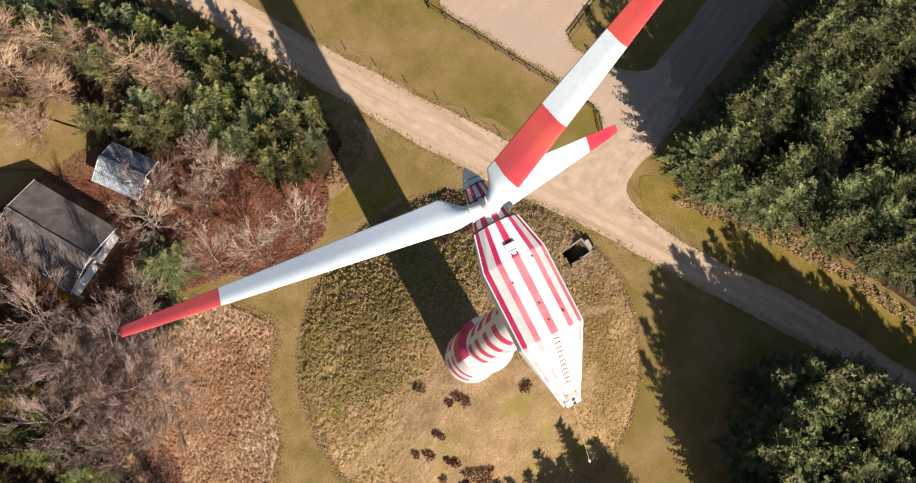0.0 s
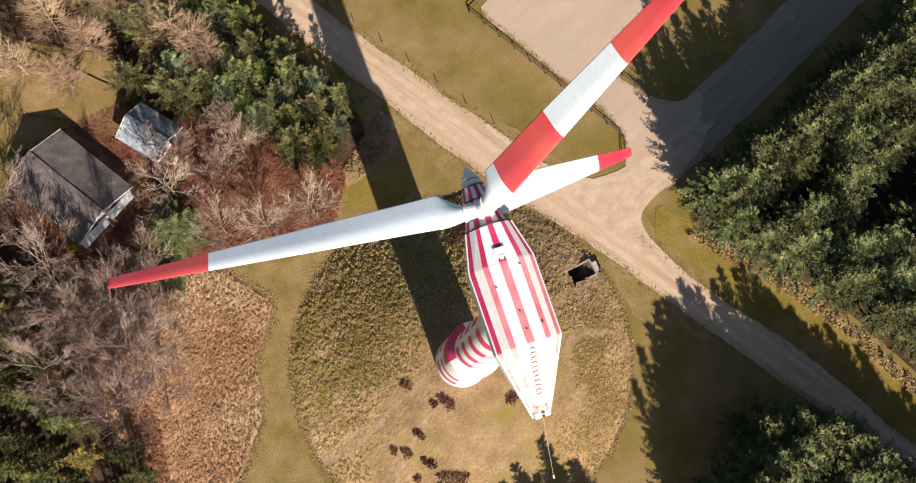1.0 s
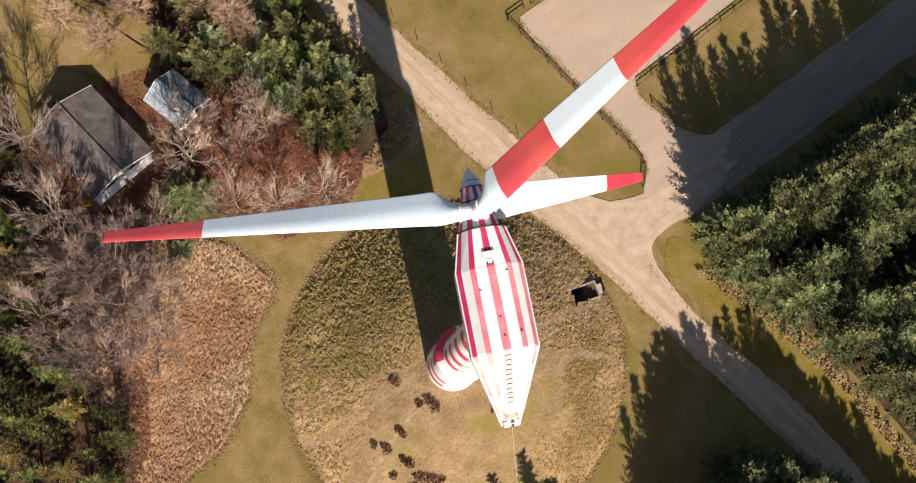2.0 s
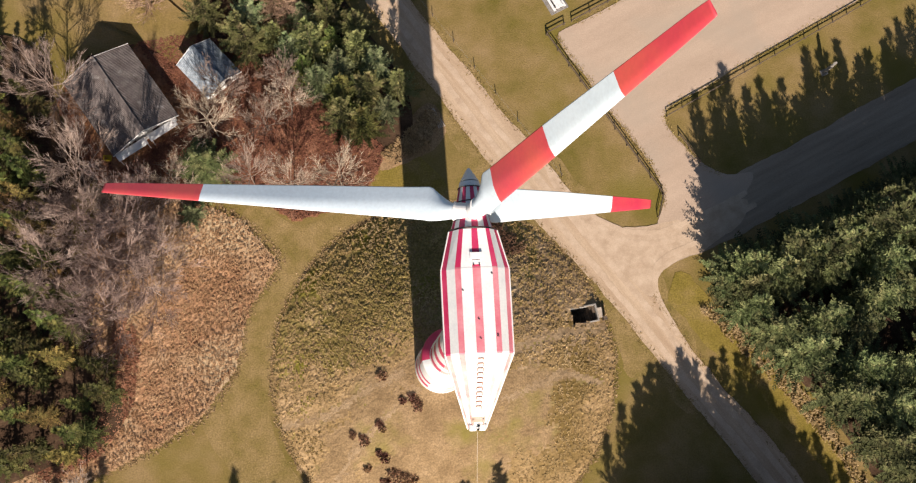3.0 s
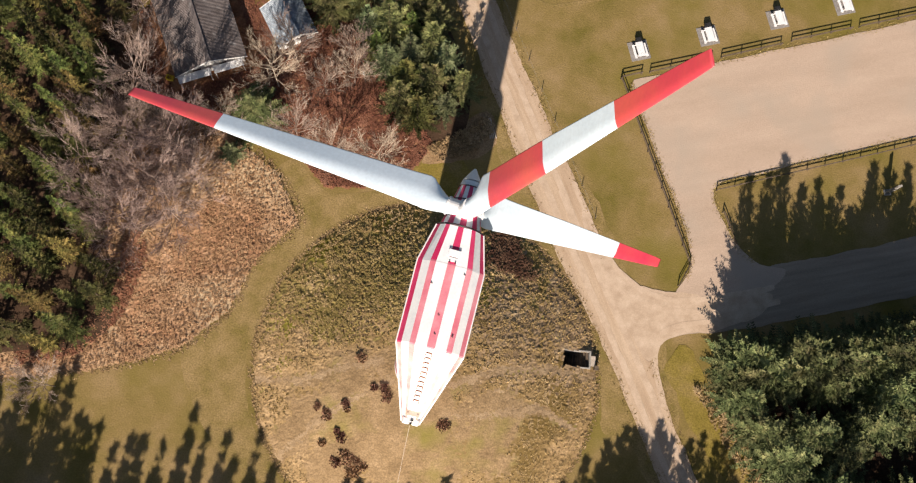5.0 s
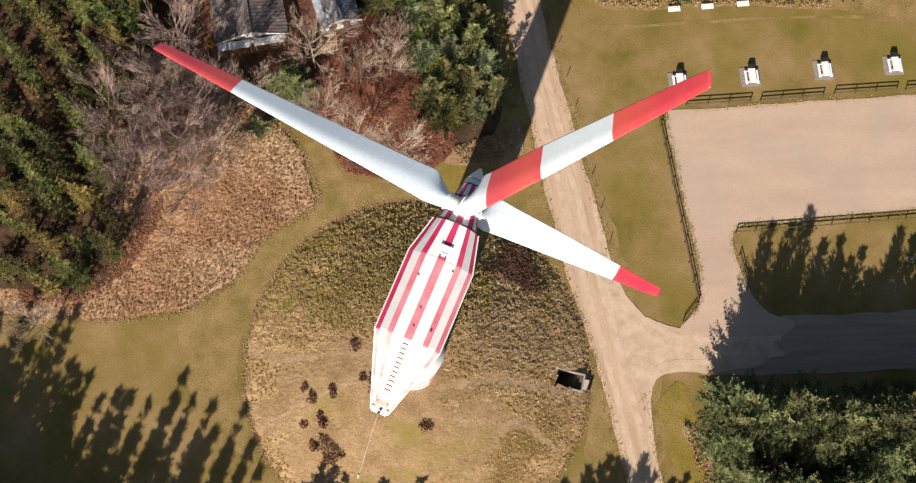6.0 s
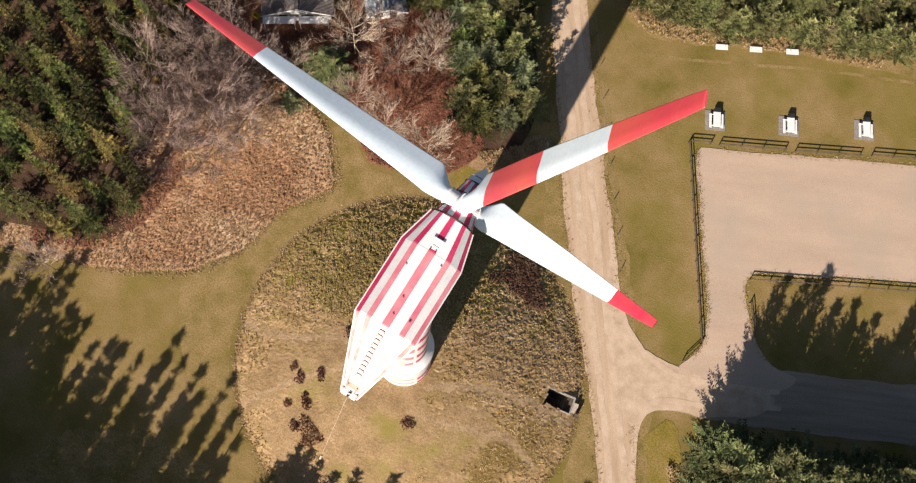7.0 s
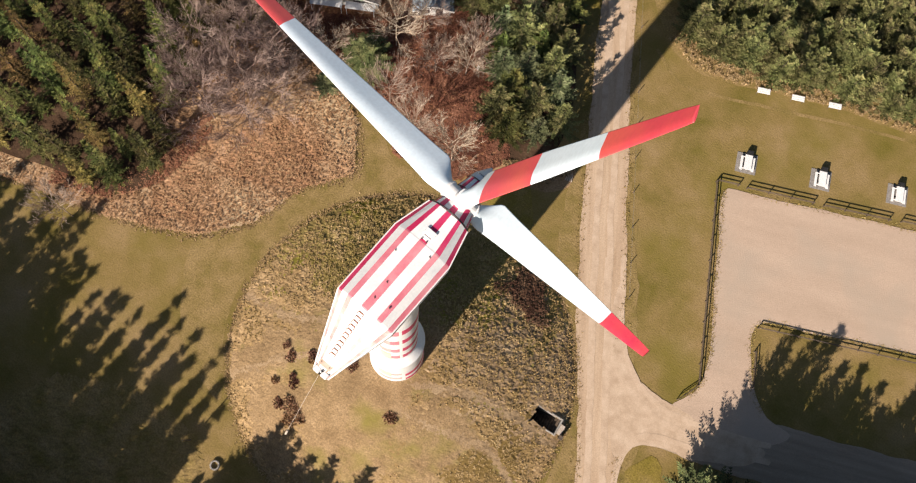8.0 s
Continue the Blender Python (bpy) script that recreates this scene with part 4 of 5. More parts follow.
# ---- undergrowth ----
def tussocks(name, poly, count, size, mat, label, seed, base=0.12, lean=0.6, blades=4, keep=None, thin=0.13, hill=None):
    rnd = random.Random(seed)
    xs, ys = [p[0] for p in poly], [p[1] for p in poly]
    verts, faces, made = [], [], 0
    while made < count:
        x, y = rnd.uniform(min(xs), max(xs)), rnd.uniform(min(ys), max(ys))
        if not inside(x, y, poly) or keep and not keep(x, y):
            continue
        made += 1
        s = size * rnd.uniform(0.6, 1.4)
        for _ in range(blades):
            a = rnd.uniform(0, 6.283)
            d = Vector((math.cos(a), math.sin(a), 0))
            w = Vector((-d.y, d.x, 0)) * s * thin
            p = Vector((x, y, base - 0.08 + (hill(x, y) if hill else 0.0)))
            q = p + d * s * lean * 0.4 + Vector((0, 0, s * 0.75))
            e = p + d * s * lean * 1.2 + Vector((0, 0, s * 0.7))
            i = len(verts)
            verts.extend(((p - w)[:], (p + w)[:], (q + w)[:], (q - w)[:], e[:]))
            faces.append((i, i + 1, i + 2, i + 3))
            faces.append((i + 3, i + 2, i + 4))
    ob = raw(name, verts, faces, mat)
    return tagged(ob, label, "grass", kind="stuff")


_thin = random.Random(52)


def on_mound(x, y):
    return math.hypot(x - 0.3, y) > 4.2 and not in_pit(x, y, 0.5)


tussocks("dry_grass_tufts", MOUND, 6500, 0.19, material("straw_tufts", [(0.2, 0.135, 0.05), (0.34, 0.235, 0.11), (0.46, 0.33, 0.18)], 0.2, 0.95, 0.0, 4.0, 0.1, vary=0.2), "tufts of long dry grass on the mound", 31, base=0.2, hill=mound_height, lean=1.2, thin=0.17, keep=lambda x, y: on_mound(x, y) and trodden(x, y) > 0.45 + 0.3 * _thin.random())
tussocks("bracken_tufts", BRACK, 20000, 0.25, material("bracken_fronds", [(0.22, 0.115, 0.06), (0.37, 0.22, 0.122), (0.5, 0.33, 0.195)], 0.2, 0.95, 0.0, 4.0, 0.1, vary=0.25), "fronds of dead bracken and straw", 32, base=0.25)
tussocks("scrub_twigs", SCRUBZ, 24000, 0.32, TWIGRED, "red-brown leafless scrub", 33, base=0.15, lean=0.55, blades=4, keep=lambda x, y: abs((x + 39) * 0.579 - (y - 35.9) * 0.816) > 6.6 or abs((x + 39) * 0.816 + (y - 35.9) * 0.579) > 6)
tussocks("edge_scrub", [(-38.2, 8), (-36.6, 5), (-37.4, -3), (-41, -8.4), (-48, -11.8), (-48.5, -9.8), (-42, -5.4), (-39.6, 1), (-40.4, 8)], 1500, 0.4, TWIGRED, "low red-brown scrub along the wood's edge", 39, base=0.2, lean=0.6)
tussocks("verge_reeds", [(-6, 28.5), (-3, 31), (0.5, 35), (2, 33.6), (0.5, 30), (-4, 27)], 500, 0.6, REED, "long pale grass at the wood's edge", 34, blades=5, thin=0.07)
tussocks("bank_grass", [(36, 7), (40.5, 3), (46, -3), (52.2, -12), (60, -27), (58.2, -27), (51, -13.4), (44.4, -4.6), (38.8, 1.6), (35, 6)], 700, 0.6, REED, "long pale grass at the foot of the pines", 35, blades=5, thin=0.07)
tussocks("hedge_grass", [(0, 57.2), (5, 56), (10, 57.6), (22, 63.8), (35, 69), (35, 70.5), (22, 66), (8, 59.4), (1, 59)], 700, 0.5, REED, "long pale grass under the hedge", 36, blades=5, thin=0.07)

OLIVE = [(-18.5, 8), (-13, 16), (-4, 20.5), (4, 20.6), (6, 12), (3, 5), (-4, 1.5), (-12, -1), (-19, 1)]
WITHER = [(2.5, 17), (7.5, 20.9), (13, 18), (12, 14.5), (8, 13), (4.5, 13)]
_fade = random.Random(51)


def fading(poly):
    return lambda x, y: on_mound(x, y) and _fade.random() < edge_distance(x, y, poly) / 8.0 + noise.noise((x * 0.22, y * 0.22, 1.0)) * 0.9


tussocks("olive_grass_tufts", OLIVE, 3000, 0.22, material("olive_tussocks", [(0.19, 0.15, 0.05), (0.29, 0.22, 0.078), (0.41, 0.305, 0.14)], 0.35, 0.95, 0.0, 4.0, 0.1, vary=0.2), "dark olive tussocks on the shaded side of the mound", 37, base=0.2, lean=1.1, thin=0.17, hill=mound_height, keep=fading(OLIVE))
tussocks("brown_grass_tufts", WITHER, 1500, 0.32, material("brown_tussocks", [(0.075, 0.034, 0.024), (0.125, 0.065, 0.042), (0.22, 0.135, 0.08)], 0.35, 0.95, 0.0, 4.0, 0.1, vary=0.2), "brown withered herbs on the mound", 38, base=0.2, hill=mound_height, keep=fading(WITHER))


def edge_tufts(name, outline, count, size, mat, label, seed, spread=0.35, closed=True):
    rnd = random.Random(seed)
    line = soft_outline(outline, 0.5, 0.1, closed)
    verts, faces = [], []
    for _ in range(count):
        x, y = line[rnd.randrange(len(line))]
        x, y = x + rnd.gauss(0, spread), y + rnd.gauss(0, spread)
        if math.hypot(x, y - 15) > 75 or inside(x, y, SIDE_POLY):
            continue
        s = size * rnd.uniform(0.5, 1.5)
        for _ in range(3):
            a = rnd.uniform(0, 6.283)
            d, i = Vector((math.cos(a), math.sin(a), 0)), len(verts)
            w, p = Vector((-d.y, d.x, 0)) * s * 0.16, Vector((x, y, 0.03))
            e = p + d * s * 0.9 + Vector((0, 0, s * 0.6))
            verts.extend(((p - w)[:], (p + w)[:], e[:]))
            faces.append((i, i + 1, i + 2))
    return tagged(raw(name, verts, faces, mat), label, "grass", kind="stuff")


EDGE = material("verge_grass_tufts", [(0.18, 0.14, 0.035), (0.26, 0.185, 0.07), (0.33, 0.24, 0.12)], 0.5, 0.95, 0.0, 4.0, 0.1, vary=0.2)
edge_tufts("verge_tufts", MAIN_W + MAIN_E, 7000, 0.2, EDGE, "small grass tufts along the road's edges", 41)
edge_tufts("yard_tufts", [(18.8, 44.6), (25.2, 34.2), (30.2, 26.2), (31.6, 22), (31.2, 20)], 1100, 0.18, EDGE, "small grass tufts along the yard's edges", 42, 0.25, False)
edge_tufts("yard_tufts", [(39.5, 24.6), (37.2, 26.2), (34.6, 29.2), (32.9, 31.9), (33.2, 34), (38, 36.7), (52, 44.2), (70, 53.6)], 1500, 0.18, EDGE, "small grass tufts along the yard's edges", 45, 0.25, False)
edge_tufts("yard_tufts", [(75, 75.6), (46, 59.6), (30, 51.2), (21, 46.5)], 1100, 0.18, EDGE, "small grass tufts along the yard's edges", 46, 0.25, False)
edge_tufts("mound_fringe", MOUND, 6000, 0.2, REED, "fringe of long pale grass round the mound", 43, 0.3)
edge_tufts("bracken_fringe", BRACK, 5000, 0.22, REED, "fringe of long straw along the mown path", 44, 0.35)


def heather(x, y, r, seed):
    rnd = random.Random(seed)
    e = thing("heather_bush", (x, y, 0.15 + mound_height(x, y)), "low dark brown heather bush on the mound", "bush", "heather bushes")
    verts, faces = [], []
    for _ in range(int(90 * r * r) + 30):
        a, q = rnd.uniform(0, 6.283), r * math.sqrt(rnd.random()) * rnd.uniform(0.7, 1.1)
        p = Vector((q * math.cos(a), q * math.sin(a), 0.02 + 0.16 * max(0.0, 1 - q / r)))
        tuft(verts, faces, p, Vector((rnd.uniform(-0.8, 0.8), rnd.uniform(-0.8, 0.8), 0.9)), 0.32, rnd)
    raw("crown", verts, faces, HEATHER, e)
    return e


for _i, (_x, _y, _r) in enumerate(((-6.9, -0.8, 0.75), (-3.4, -3.6, 0.55), (-2.8, -4.5, 0.8), (-4.5, -3.9, 0.45), (4.6, -6.2, 0.9), (-7.4, -6.5, 0.5), (-7.0, -7.1, 0.4), (-10.6, -7.6, 0.5), (-9.3, -8.3, 0.8), (-6.9, -10.4, 0.7), (-7.6, -9.8, 0.4), (-5.6, -12.4, 1.2), (-4.0, -12.9, 1.2), (-4.6, -14.1, 1.0), (-6.8, -13.4, 0.8), (-8.9, -11.6, 0.5))):
    heather(_x, _y, _r * 0.98, 200 + _i)


# ---- house and shed ----
def building(name, cx, cy, turn, length, width, eave, ridge, roof, walls, label, pitch_ribs, over=0.45):
    """Gabled building, its ridge along its own y."""
    e = thing(name, (cx, cy, 0), label, "building", turn=turn)
    hl, hw = length / 2, width / 2
    wl, ww = hl - over, hw - over
    zr = lambda x: ridge - (ridge - eave) * abs(x) / hw
    bm = bmesh.new()
    for sx in (-1, 1):
        box(bm, sx * (ww - 0.12), 0, eave / 2, 0.24, 2 * wl, eave)
    part("wall", bm, walls, e, "long side walls")
    for sy in (-1, 1):
        bm = bmesh.new()
        pts = [(-ww, 0), (ww, 0), (ww, zr(ww) - 0.12), (0, ridge - 0.12), (-ww, zr(ww) - 0.12)]
        a = [bm.verts.new((x, sy * wl, z)) for x, z in pts]
        b = [bm.verts.new((x, sy * (wl - 0.24), z)) for x, z in pts]
        bm.faces.new(a)
        bm.faces.new(b)
        for k in range(5):
            bm.faces.new((a[k], a[(k + 1) % 5], b[(k + 1) % 5], b[k]))
        bmesh.ops.recalc_face_normals(bm, faces=bm.faces[:])
        part("gable_wall", bm, walls, e, "pale gable wall")
        for x, w, z0, z1 in ((-ww * 0.45, 1.1, 0.9, 2.0), (ww * 0.35, 0.95, 0.05, 2.05)):
            bm = bmesh.new()
            box(bm, x, sy * (wl + 0.02), (z0 + z1) / 2, w, 0.06, z1 - z0, bevel=0.01)
            part("window" if z0 > 0.5 else "door", bm, DARK, e, "dark opening in the gable")
    for sx in (-1, 1):
        verts, faces = [], []
        n = int(length / pitch_ribs) * 4
        for i in range(n + 1):
            y = -hl + length * i / n
            rib = 0.035 * math.cos(i * math.pi / 2)
            for k in range(7):
                x = sx * hw * k / 6
                sag = 0.03 * math.sin(y * 0.8 + k)
                verts.append((x, y, zr(x) + rib + sag))
            for k in range(7):
                x = sx * hw * k / 6
                verts.append((x, y, zr(x) + rib - 0.08))
        for i in range(n):
            for k in range(6):
                p, q = i * 14 + k, (i + 1) * 14 + k
                faces.append((p, p + 1, q + 1, q) if sx > 0 else (p, q, q + 1, p + 1))
                faces.append((p + 7, q + 7, q + 8, p + 8))
            p, q = i * 14 + 6, (i + 1) * 14 + 6
            faces.append((p, p + 7, q + 7, q))
        for i in (0, n):
            for k in range(6):
                p = i * 14 + k
                faces.append((p, p + 1, p + 8, p + 7))
        raw("roof", verts, faces, roof, e, "corrugated roof slope")
    bm = bmesh.new()
    for sx in (-1, 1):
        box(bm, sx * 0.14, 0, ridge + 0.02, 0.3, length, 0.05, Matrix.Rotation(0, 4, "Y"))
    part("ridge_cap", bm, roof, e, "ridge capping")
    for sy in (-1, 1):
        for sx in (-1, 1):
            bm = bmesh.new()
            a, b = Vector((0, sy * (hl + 0.03), ridge - 0.06)), Vector((sx * hw, sy * (hl + 0.03), eave - 0.06))
            m = Matrix.Translation((a + b) / 2) @ (b - a).to_track_quat("X", "Z").to_matrix().to_4x4()
            box(bm, 0, 0, 0, (b - a).length, 0.05, 0.24, m)
            part("bargeboard", bm, walls, e, "white bargeboard")
    return e


WALLW = material("whitewashed_wall", [(0.6, 0.59, 0.56), (0.72, 0.71, 0.68), (0.78, 0.77, 0.75)], 1.0, 0.9, 0.2, 9.0, 0.2)
house = building("house", -39.15, 36.1, 33.5, 11.9, 9.6, 2.5, 4.4, ROOFDARK, WALLW, "low house with a dark corrugated roof under bare trees", 0.2)
building("shed", -28.1, 40.2, 40.5, 6.2, 5.6, 2.2, 3.9, ROOFPALE, WALLW, "small shed with a pale lichened metal roof", 0.22)
for _x, _w in ((-2.45, 4.3), (2.1, 4.0)):
    bm = bmesh.new()
    _m = Matrix.Translation((_x, -6.35, 2.18)) @ Matrix.Rotation(radians(9), 4, "X")
    box(bm, 0, 0, 0, _w, 1.0, 0.05, _m, 0.01)
    for _k in range(int(_w / 0.25)):
        box(bm, -_w / 2 + 0.14 + 0.25 * _k, 0, 0.035, 0.06, 0.99, 0.03, _m)
    porch = part("porch_roof", bm, PLASTICWHITE, house, "white sheet roof over the gable end")
    for _q in (-1, 1):
        bm = bmesh.new()
        tube(bm, (_x + _q * (_w / 2 - 0.15), -6.75, 0), (_x + _q * (_w / 2 - 0.15), -6.75, 2.1), 0.05, 0.05, 8)
        part("porch_post", bm, PLASTICWHITE, porch)
crate = thing("crate", (-41.2, 28.9, 0.25), "small yellow plastic crate by the house wall", "crate")
bm = bmesh.new()
for s in (-1, 1):
    box(bm, s * 0.45, 0, 0.25, 0.05, 0.6, 0.5)
    box(bm, 0, s * 0.3, 0.25, 0.9, 0.05, 0.5)
box(bm, 0, 0, 0.03, 0.9, 0.6, 0.06)
part("body", bm, YELLOW, crate)

# ---- cellar entrance on the mound ----
entrance = thing("cellar_entrance", (19.2, 6.1, 0.6), "concrete stairwell opening with steps leading down", "stairwell", turn=9)
bm = bmesh.new()
for sx in (-1, 1):
    box(bm, sx * 1.8, 0, -1.3, 0.2, 2.3, 3.7, bevel=0.02)
for sy in (-1, 1):
    box(bm, 0, sy * 1.06, -1.3, 3.4, 0.18, 3.7, bevel=0.02)
part("frame", bm, CONCRETE, entrance, "raised concrete rim")
for k in range(9):
    bm = bmesh.new()
    box(bm, 1.5 - 0.3 * k, 0, -0.1 - 0.3 * k - 0.2, 0.3, 1.92, 0.4, bevel=0.015)
    part("step", bm, TIMBER, entrance)
bm = bmesh.new()
box(bm, -1.4, 0, -2.9, 0.7, 1.92, 0.1)
part("landing", bm, TIMBER, entrance)
bm = bmesh.new()
box(bm, 2.25, -0.1, 0.25, 0.6, 1.3, 0.14, bevel=0.02)
part("cover_board", bm, PALEWOOD, entrance, "grey board beside the stair")
bm = bmesh.new()
box(bm, 2.65, -0.95, 0.3, 0.5, 0.5, 0.9, bevel=0.02)
part("side_box", bm, TIMBER, entrance, "dark wooden box beside the stair")

# ---- fences ----
def rail_fence(pts, label):
    e = thing("rail_fence", (*pts[0], 0), label, "fence", "rail fences round the gravel yard")
    o = Vector((*pts[0], 0))
    for (x0, y0), (x1, y1) in zip(pts, pts[1:]):
        a, b = Vector((x0, y0, 0)) - o, Vector((x1, y1, 0)) - o
        d = b - a
        n = max(1, round(d.length / 2.7))
        ang = math.atan2(d.y, d.x)
        for k in range(n + 1):
            p = a.lerp(b, k / n)
            bm = bmesh.new()
            box(bm, 0, 0, 0.42, 0.12, 0.12, 1.0, Matrix.Translation(p) @ Matrix.Rotation(ang, 4, "Z"), 0.015)
            part("post", bm, TIMBER, e)
        for k in range(n):
            p = a.lerp(b, (k + 0.5) / n)
            for z, w in ((0.88, 0.1), (0.5, 0.045)):
                bm = bmesh.new()
                box(bm, 0, 0, z, d.length / n + 0.02, w, 0.1 if z > 0.6 else 0.14, Matrix.Translation(p) @ Matrix.Rotation(ang + random.uniform(-0.006, 0.006), 4, "Z"), 0.012)
                part("rail", bm, TIMBER, e)
    return e


for _p in ([(17.2, 45.1), (31.4, 22.0), (30.45, 18.9)], [(17.3, 45.3), (19.8, 46.6)], [(20.9, 47.05), (28.9, 51.25)], [(30.2, 51.9), (38.1, 56.15)], [(39.5, 57.1), (47.5, 61.3)], [(48.7, 61.9), (56.7, 66.1)], [(57.9, 66.7), (66, 71)], [(33.05, 32.95), (51.8, 42.8), (69.8, 52.4)], [(34.5, 30.15), (36.9, 26.3)]):
    rail_fence(_p, "low dark timber rail fence along the gravel yard")

POSTS = [(-9.3 + 2.72 * k, 63.6 - 3.86 * k) for k in range(11)]
_wire = thing("wire_fence", (*POSTS[0], 0), "row of short leaning wooden posts along the road", "fence")
for _k, (_x, _y) in enumerate(POSTS):
    bm = bmesh.new()
    tube(bm, (0, 0, -0.1), (random.uniform(-0.12, 0.12), random.uniform(-0.12, 0.12), 0.95), 0.06, 0.05, 7)
    ob = part("post", bm, TIMBER, _wire)
    ob.location = (_x - POSTS[0][0], _y - POSTS[0][1], 0)
    if _k:
        bm = bmesh.new()
        for z in (0.45, 0.85):
            tube(bm, (POSTS[_k - 1][0] - POSTS[0][0], POSTS[_k - 1][1] - POSTS[0][1], z), (_x - POSTS[0][0], _y - POSTS[0][1], z), 0.006, 0.006, 4)
        part("wire", bm, STEEL, _wire)

# ---- picnic tables ----
def picnic_table(x, y, turn):
    pad = thing("paving_pad", (x, y, 0.03), "square grey paved pad under a picnic table", "paving", "paved pads", turn=turn)
    for i in range(5):
        for j in range(5):
            bm = bmesh.new()
            box(bm, (i - 2) * 0.56, (j - 2) * 0.56, 0.02, 0.545, 0.545, 0.06, bevel=0.008)
            part("slab", bm, PAVING, pad)
    e = thing("picnic_table", (x, y, 0.08), "white picnic table with benches and a dark grill box", "table", "picnic tables", turn=turn)
    for k in range(5):
        bm = bmesh.new()
        box(bm, (k - 2) * 0.2, -0.1, 0.76, 0.19, 2.1, 0.05, bevel=0.008)
        part("top_plank", bm, PLASTICWHITE, e)
    for s in (-1, 1):
        for k in range(2):
            bm = bmesh.new()
            box(bm, s * (0.72 + 0.17 * k), -0.2, 0.45, 0.16, 2.0, 0.05, bevel=0.008)
            part("bench_plank", bm, PLASTICWHITE, e)
        for q in (-0.9, 0.7):
            bm = bmesh.new()
            tube(bm, (s * 0.78, q, 0.0), (s * 0.3, q, 0.74), 0.05, 0.05, 6)
            part("leg", bm, PLASTICWHITE, e)
    for q in (-0.9, 0.7):
        bm = bmesh.new()
        box(bm, 0, q, 0.4, 1.7, 0.06, 0.1)
        part("crossbar", bm, PLASTICWHITE, e)
    g = thing("grill", (x, y, 0.08), "black metal grill box at the table's end", "grill", "grills", turn=turn)
    bm = bmesh.new()
    box(bm, 0.15, 1.35, 0.5, 0.8, 0.6, 0.5, bevel=0.03)
    box(bm, -0.25, 1.2, 0.6, 0.3, 0.3, 0.35, bevel=0.02)
    part("body", bm, BLACK, g)
    for sx in (-0.1, 0.4):
        for sy in (1.15, 1.55):
            bm = bmesh.new()
            tube(bm, (sx, sy, 0), (sx, sy, 0.3), 0.03, 0.03, 6)
            part("leg", bm, BLACK, g)


for _x, _y in ((18.8, 49.9), (27.8, 54.7), (37.0, 59.9), (46.0, 64.7)):
    picnic_table(_x, _y, 27)


def board(x, y, turn, tilt):
    e = thing("trestle_table", (x, y, 0.0), "white trestle table standing against the hedge", "table", "white tables by the hedge", turn=turn)
    for k in range(3):
        bm = bmesh.new()
        box(bm, 0, (k - 1) * 0.26, 0.74 + tilt * (k - 1) * 0.26, 1.75, 0.24, 0.05, bevel=0.01)
        part("top_plank", bm, PLASTICWHITE, e)
    for sx in (-0.8, 0.8):
        for sy in (-0.3, 0.3):
            bm = bmesh.new()
            tube(bm, (sx, sy * 1.3, 0), (sx, sy * 0.6, 0.74 + tilt * sy * 0.6), 0.035, 0.035, 6)
            part("leg", bm, TIMBER, e)


for _x, _y in ((14.5, 59.5), (18.7, 61.8), (23.2, 64.3)):
    board(_x, _y, 29, 0.15)

# ---- planks and pillar ----
planks = thing("plank_pile", (2.19, 32.15, 0), "fanned pile of pale weathered planks lying beside the road", "planks")
for _k, _f in enumerate((-0.3, -0.1, 0.1, 0.3)):
    bm = bmesh.new()
    _p, _q = Vector((_f * 1.3, _f * 0.4, 0.1 + 0.04 * (_k % 2))), Vector((-1.21 + _f * 0.35, 2.50 + _f * 0.1, 0.45 + 0.05 * _k))
    box(bm, 0, 0, 0, (_q - _p).length, 0.17, 0.05, Matrix.Translation((_p + _q) / 2) @ (_q - _p).to_track_quat("X", "Z").to_matrix().to_4x4(), 0.01)
    part("plank", bm, PALEWOOD, planks)
bm = bmesh.new()
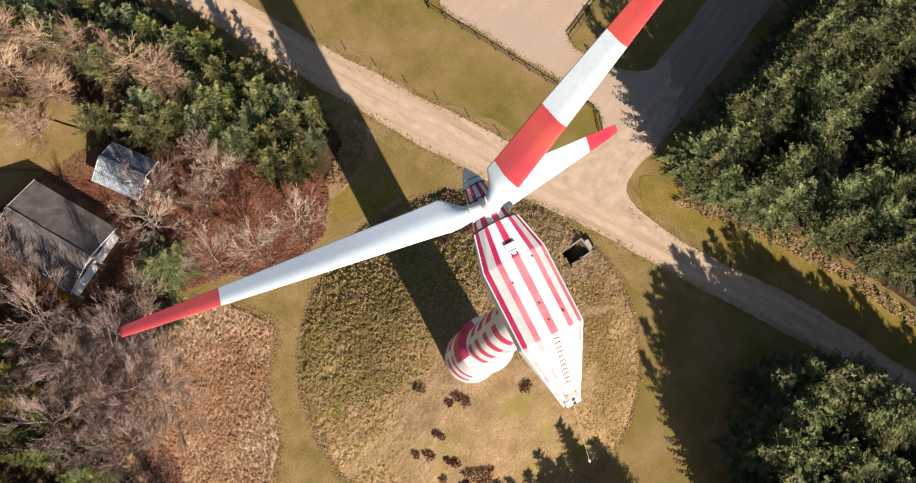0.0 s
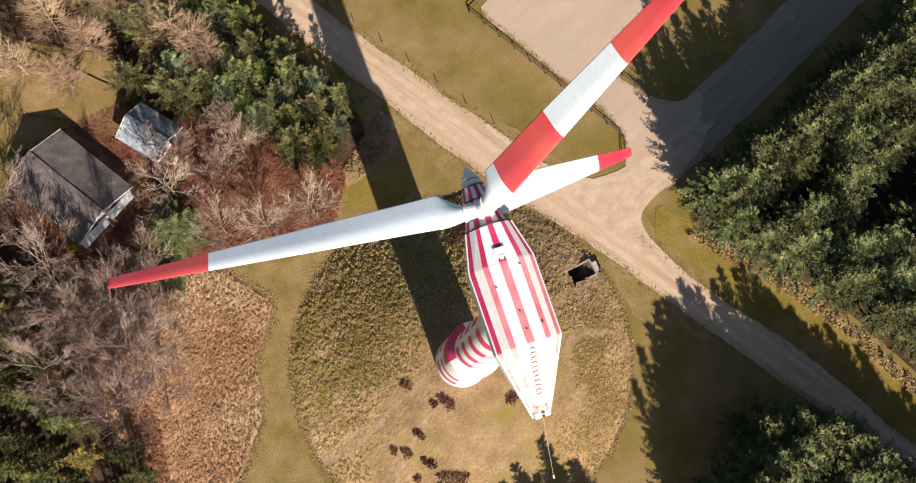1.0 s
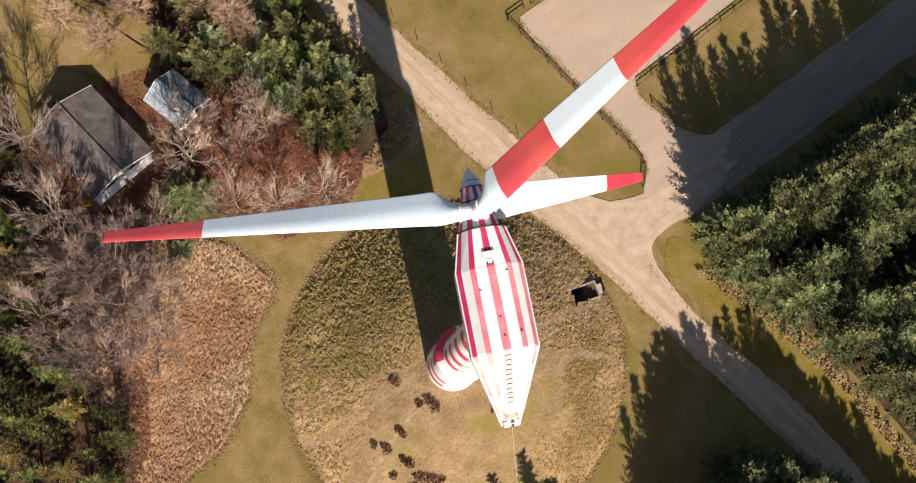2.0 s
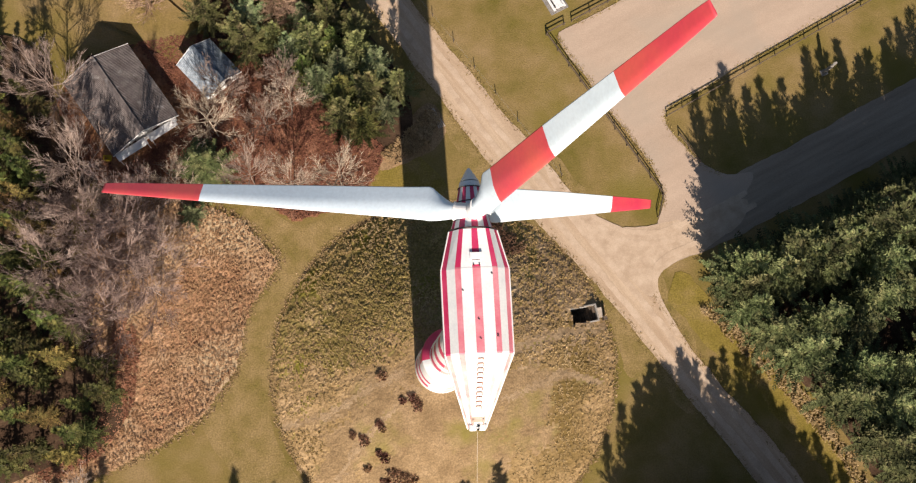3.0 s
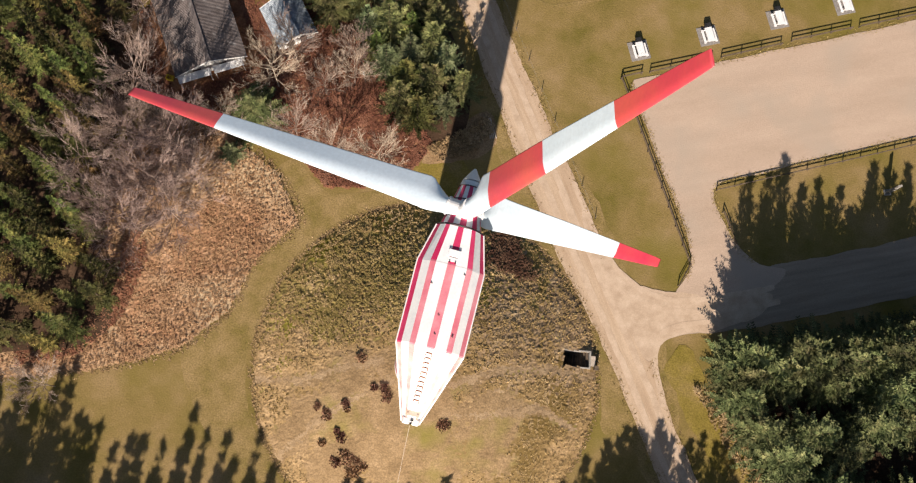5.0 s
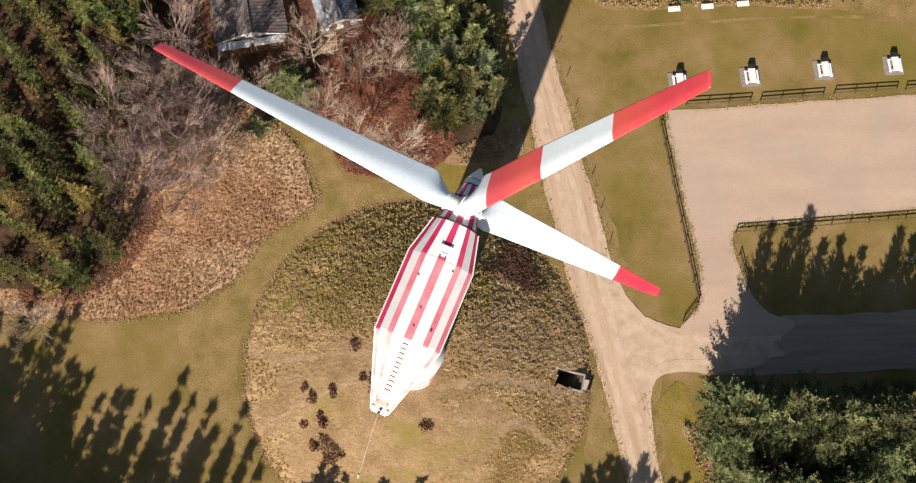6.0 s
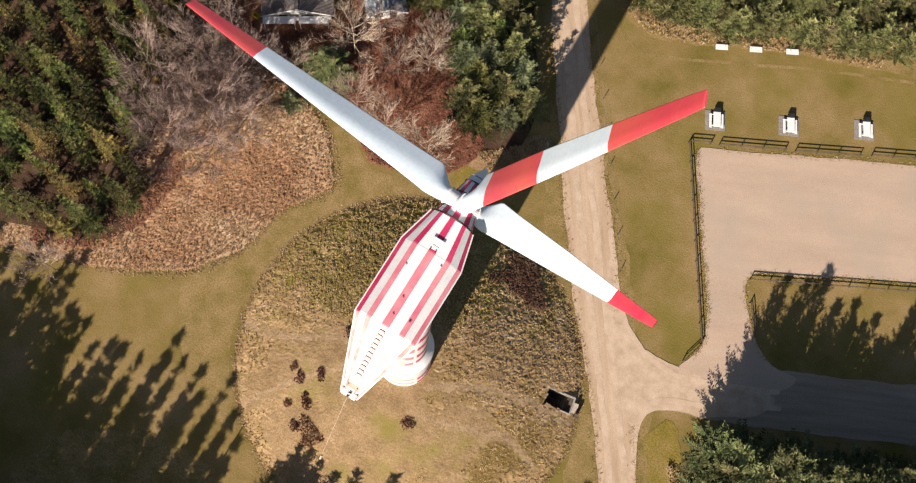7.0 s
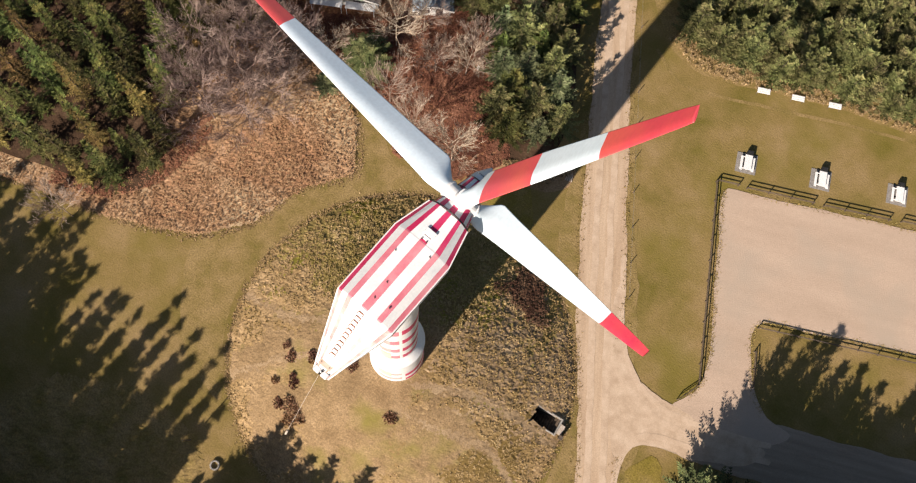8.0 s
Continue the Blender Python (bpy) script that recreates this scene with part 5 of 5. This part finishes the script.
tube(bm, (-1.21 - 0.35, 2.50 + 0.1, 0.2), (-1.21 + 0.4, 2.50 - 0.25, 0.34), 0.16, 0.14, 10)
part("log", bm, BARK, planks, "brown log under the planks")

pillar = thing("stone_pillar", (56.2, 38.9, 0), "tall pale weathered stone pillar on the grass", "pillar", turn=20)
bm = bmesh.new()
bmesh.ops.create_cube(bm, size=1.0, matrix=Matrix.Translation((0, 0, 0.5)))
bmesh.ops.subdivide_edges(bm, edges=bm.edges[:], cuts=7, use_grid_fill=True)
for v in bm.verts:
    z = v.co.z
    w = 0.62 - 0.16 * z
    bulge = 1 - 0.25 * min(1.0, (v.co.x ** 2 + v.co.y ** 2) * 2)
    v.co = Vector((v.co.x * w * bulge * 1.15, v.co.y * w * bulge * 0.8, z * 3.5 - 0.1 + (0.35 * v.co.x if z > 0.95 else 0)))
    v.co += noise.noise_vector(v.co * 1.7) * 0.07
part("shaft", bm, CONCRETE, pillar)
bm = bmesh.new()
box(bm, 0, 0, 0.06, 1.0, 0.85, 0.2, bevel=0.04)
part("plinth", bm, CONCRETE, pillar)
marker = thing("marker_post", (-16.8, 36.3, 0), "short white marker post among the scrub", "post")
bm = bmesh.new()
box(bm, 0, 0, 0.5, 0.3, 0.3, 1.2, bevel=0.03)
part("shaft", bm, PLASTICWHITE, marker)
pole = thing("wooden_pole", (-12.3, -23.6, 0), "thin wooden pole standing in the grass", "pole")
bm = bmesh.new()
tube(bm, (0, 0, -0.2), (0.1, 0.0, 4.5), 0.09, 0.06, 8)
part("shaft", bm, TIMBER, pole)

post = thing("boundary_post", (-39.7, 2.9, 0.1), "short pale wooden post at the edge of the bracken", "post")
bm = bmesh.new()
tube(bm, (0, 0, -0.3), (0.08, 0.05, 1.15), 0.1, 0.08, 8)
part("shaft", bm, PALEWOOD, post)

ring = thing("stone_ring", (-8.0, -23.9, 0), "small round concrete ring in the rough grass", "ring")
for k in range(10):
    bm = bmesh.new()
    t = k * 0.6283
    box(bm, 0.5, 0, 0.18, 0.2, 0.3, 0.4, Matrix.Rotation(t, 4, "Z"), 0.02)
    part("block", bm, CONCRETE, ring)
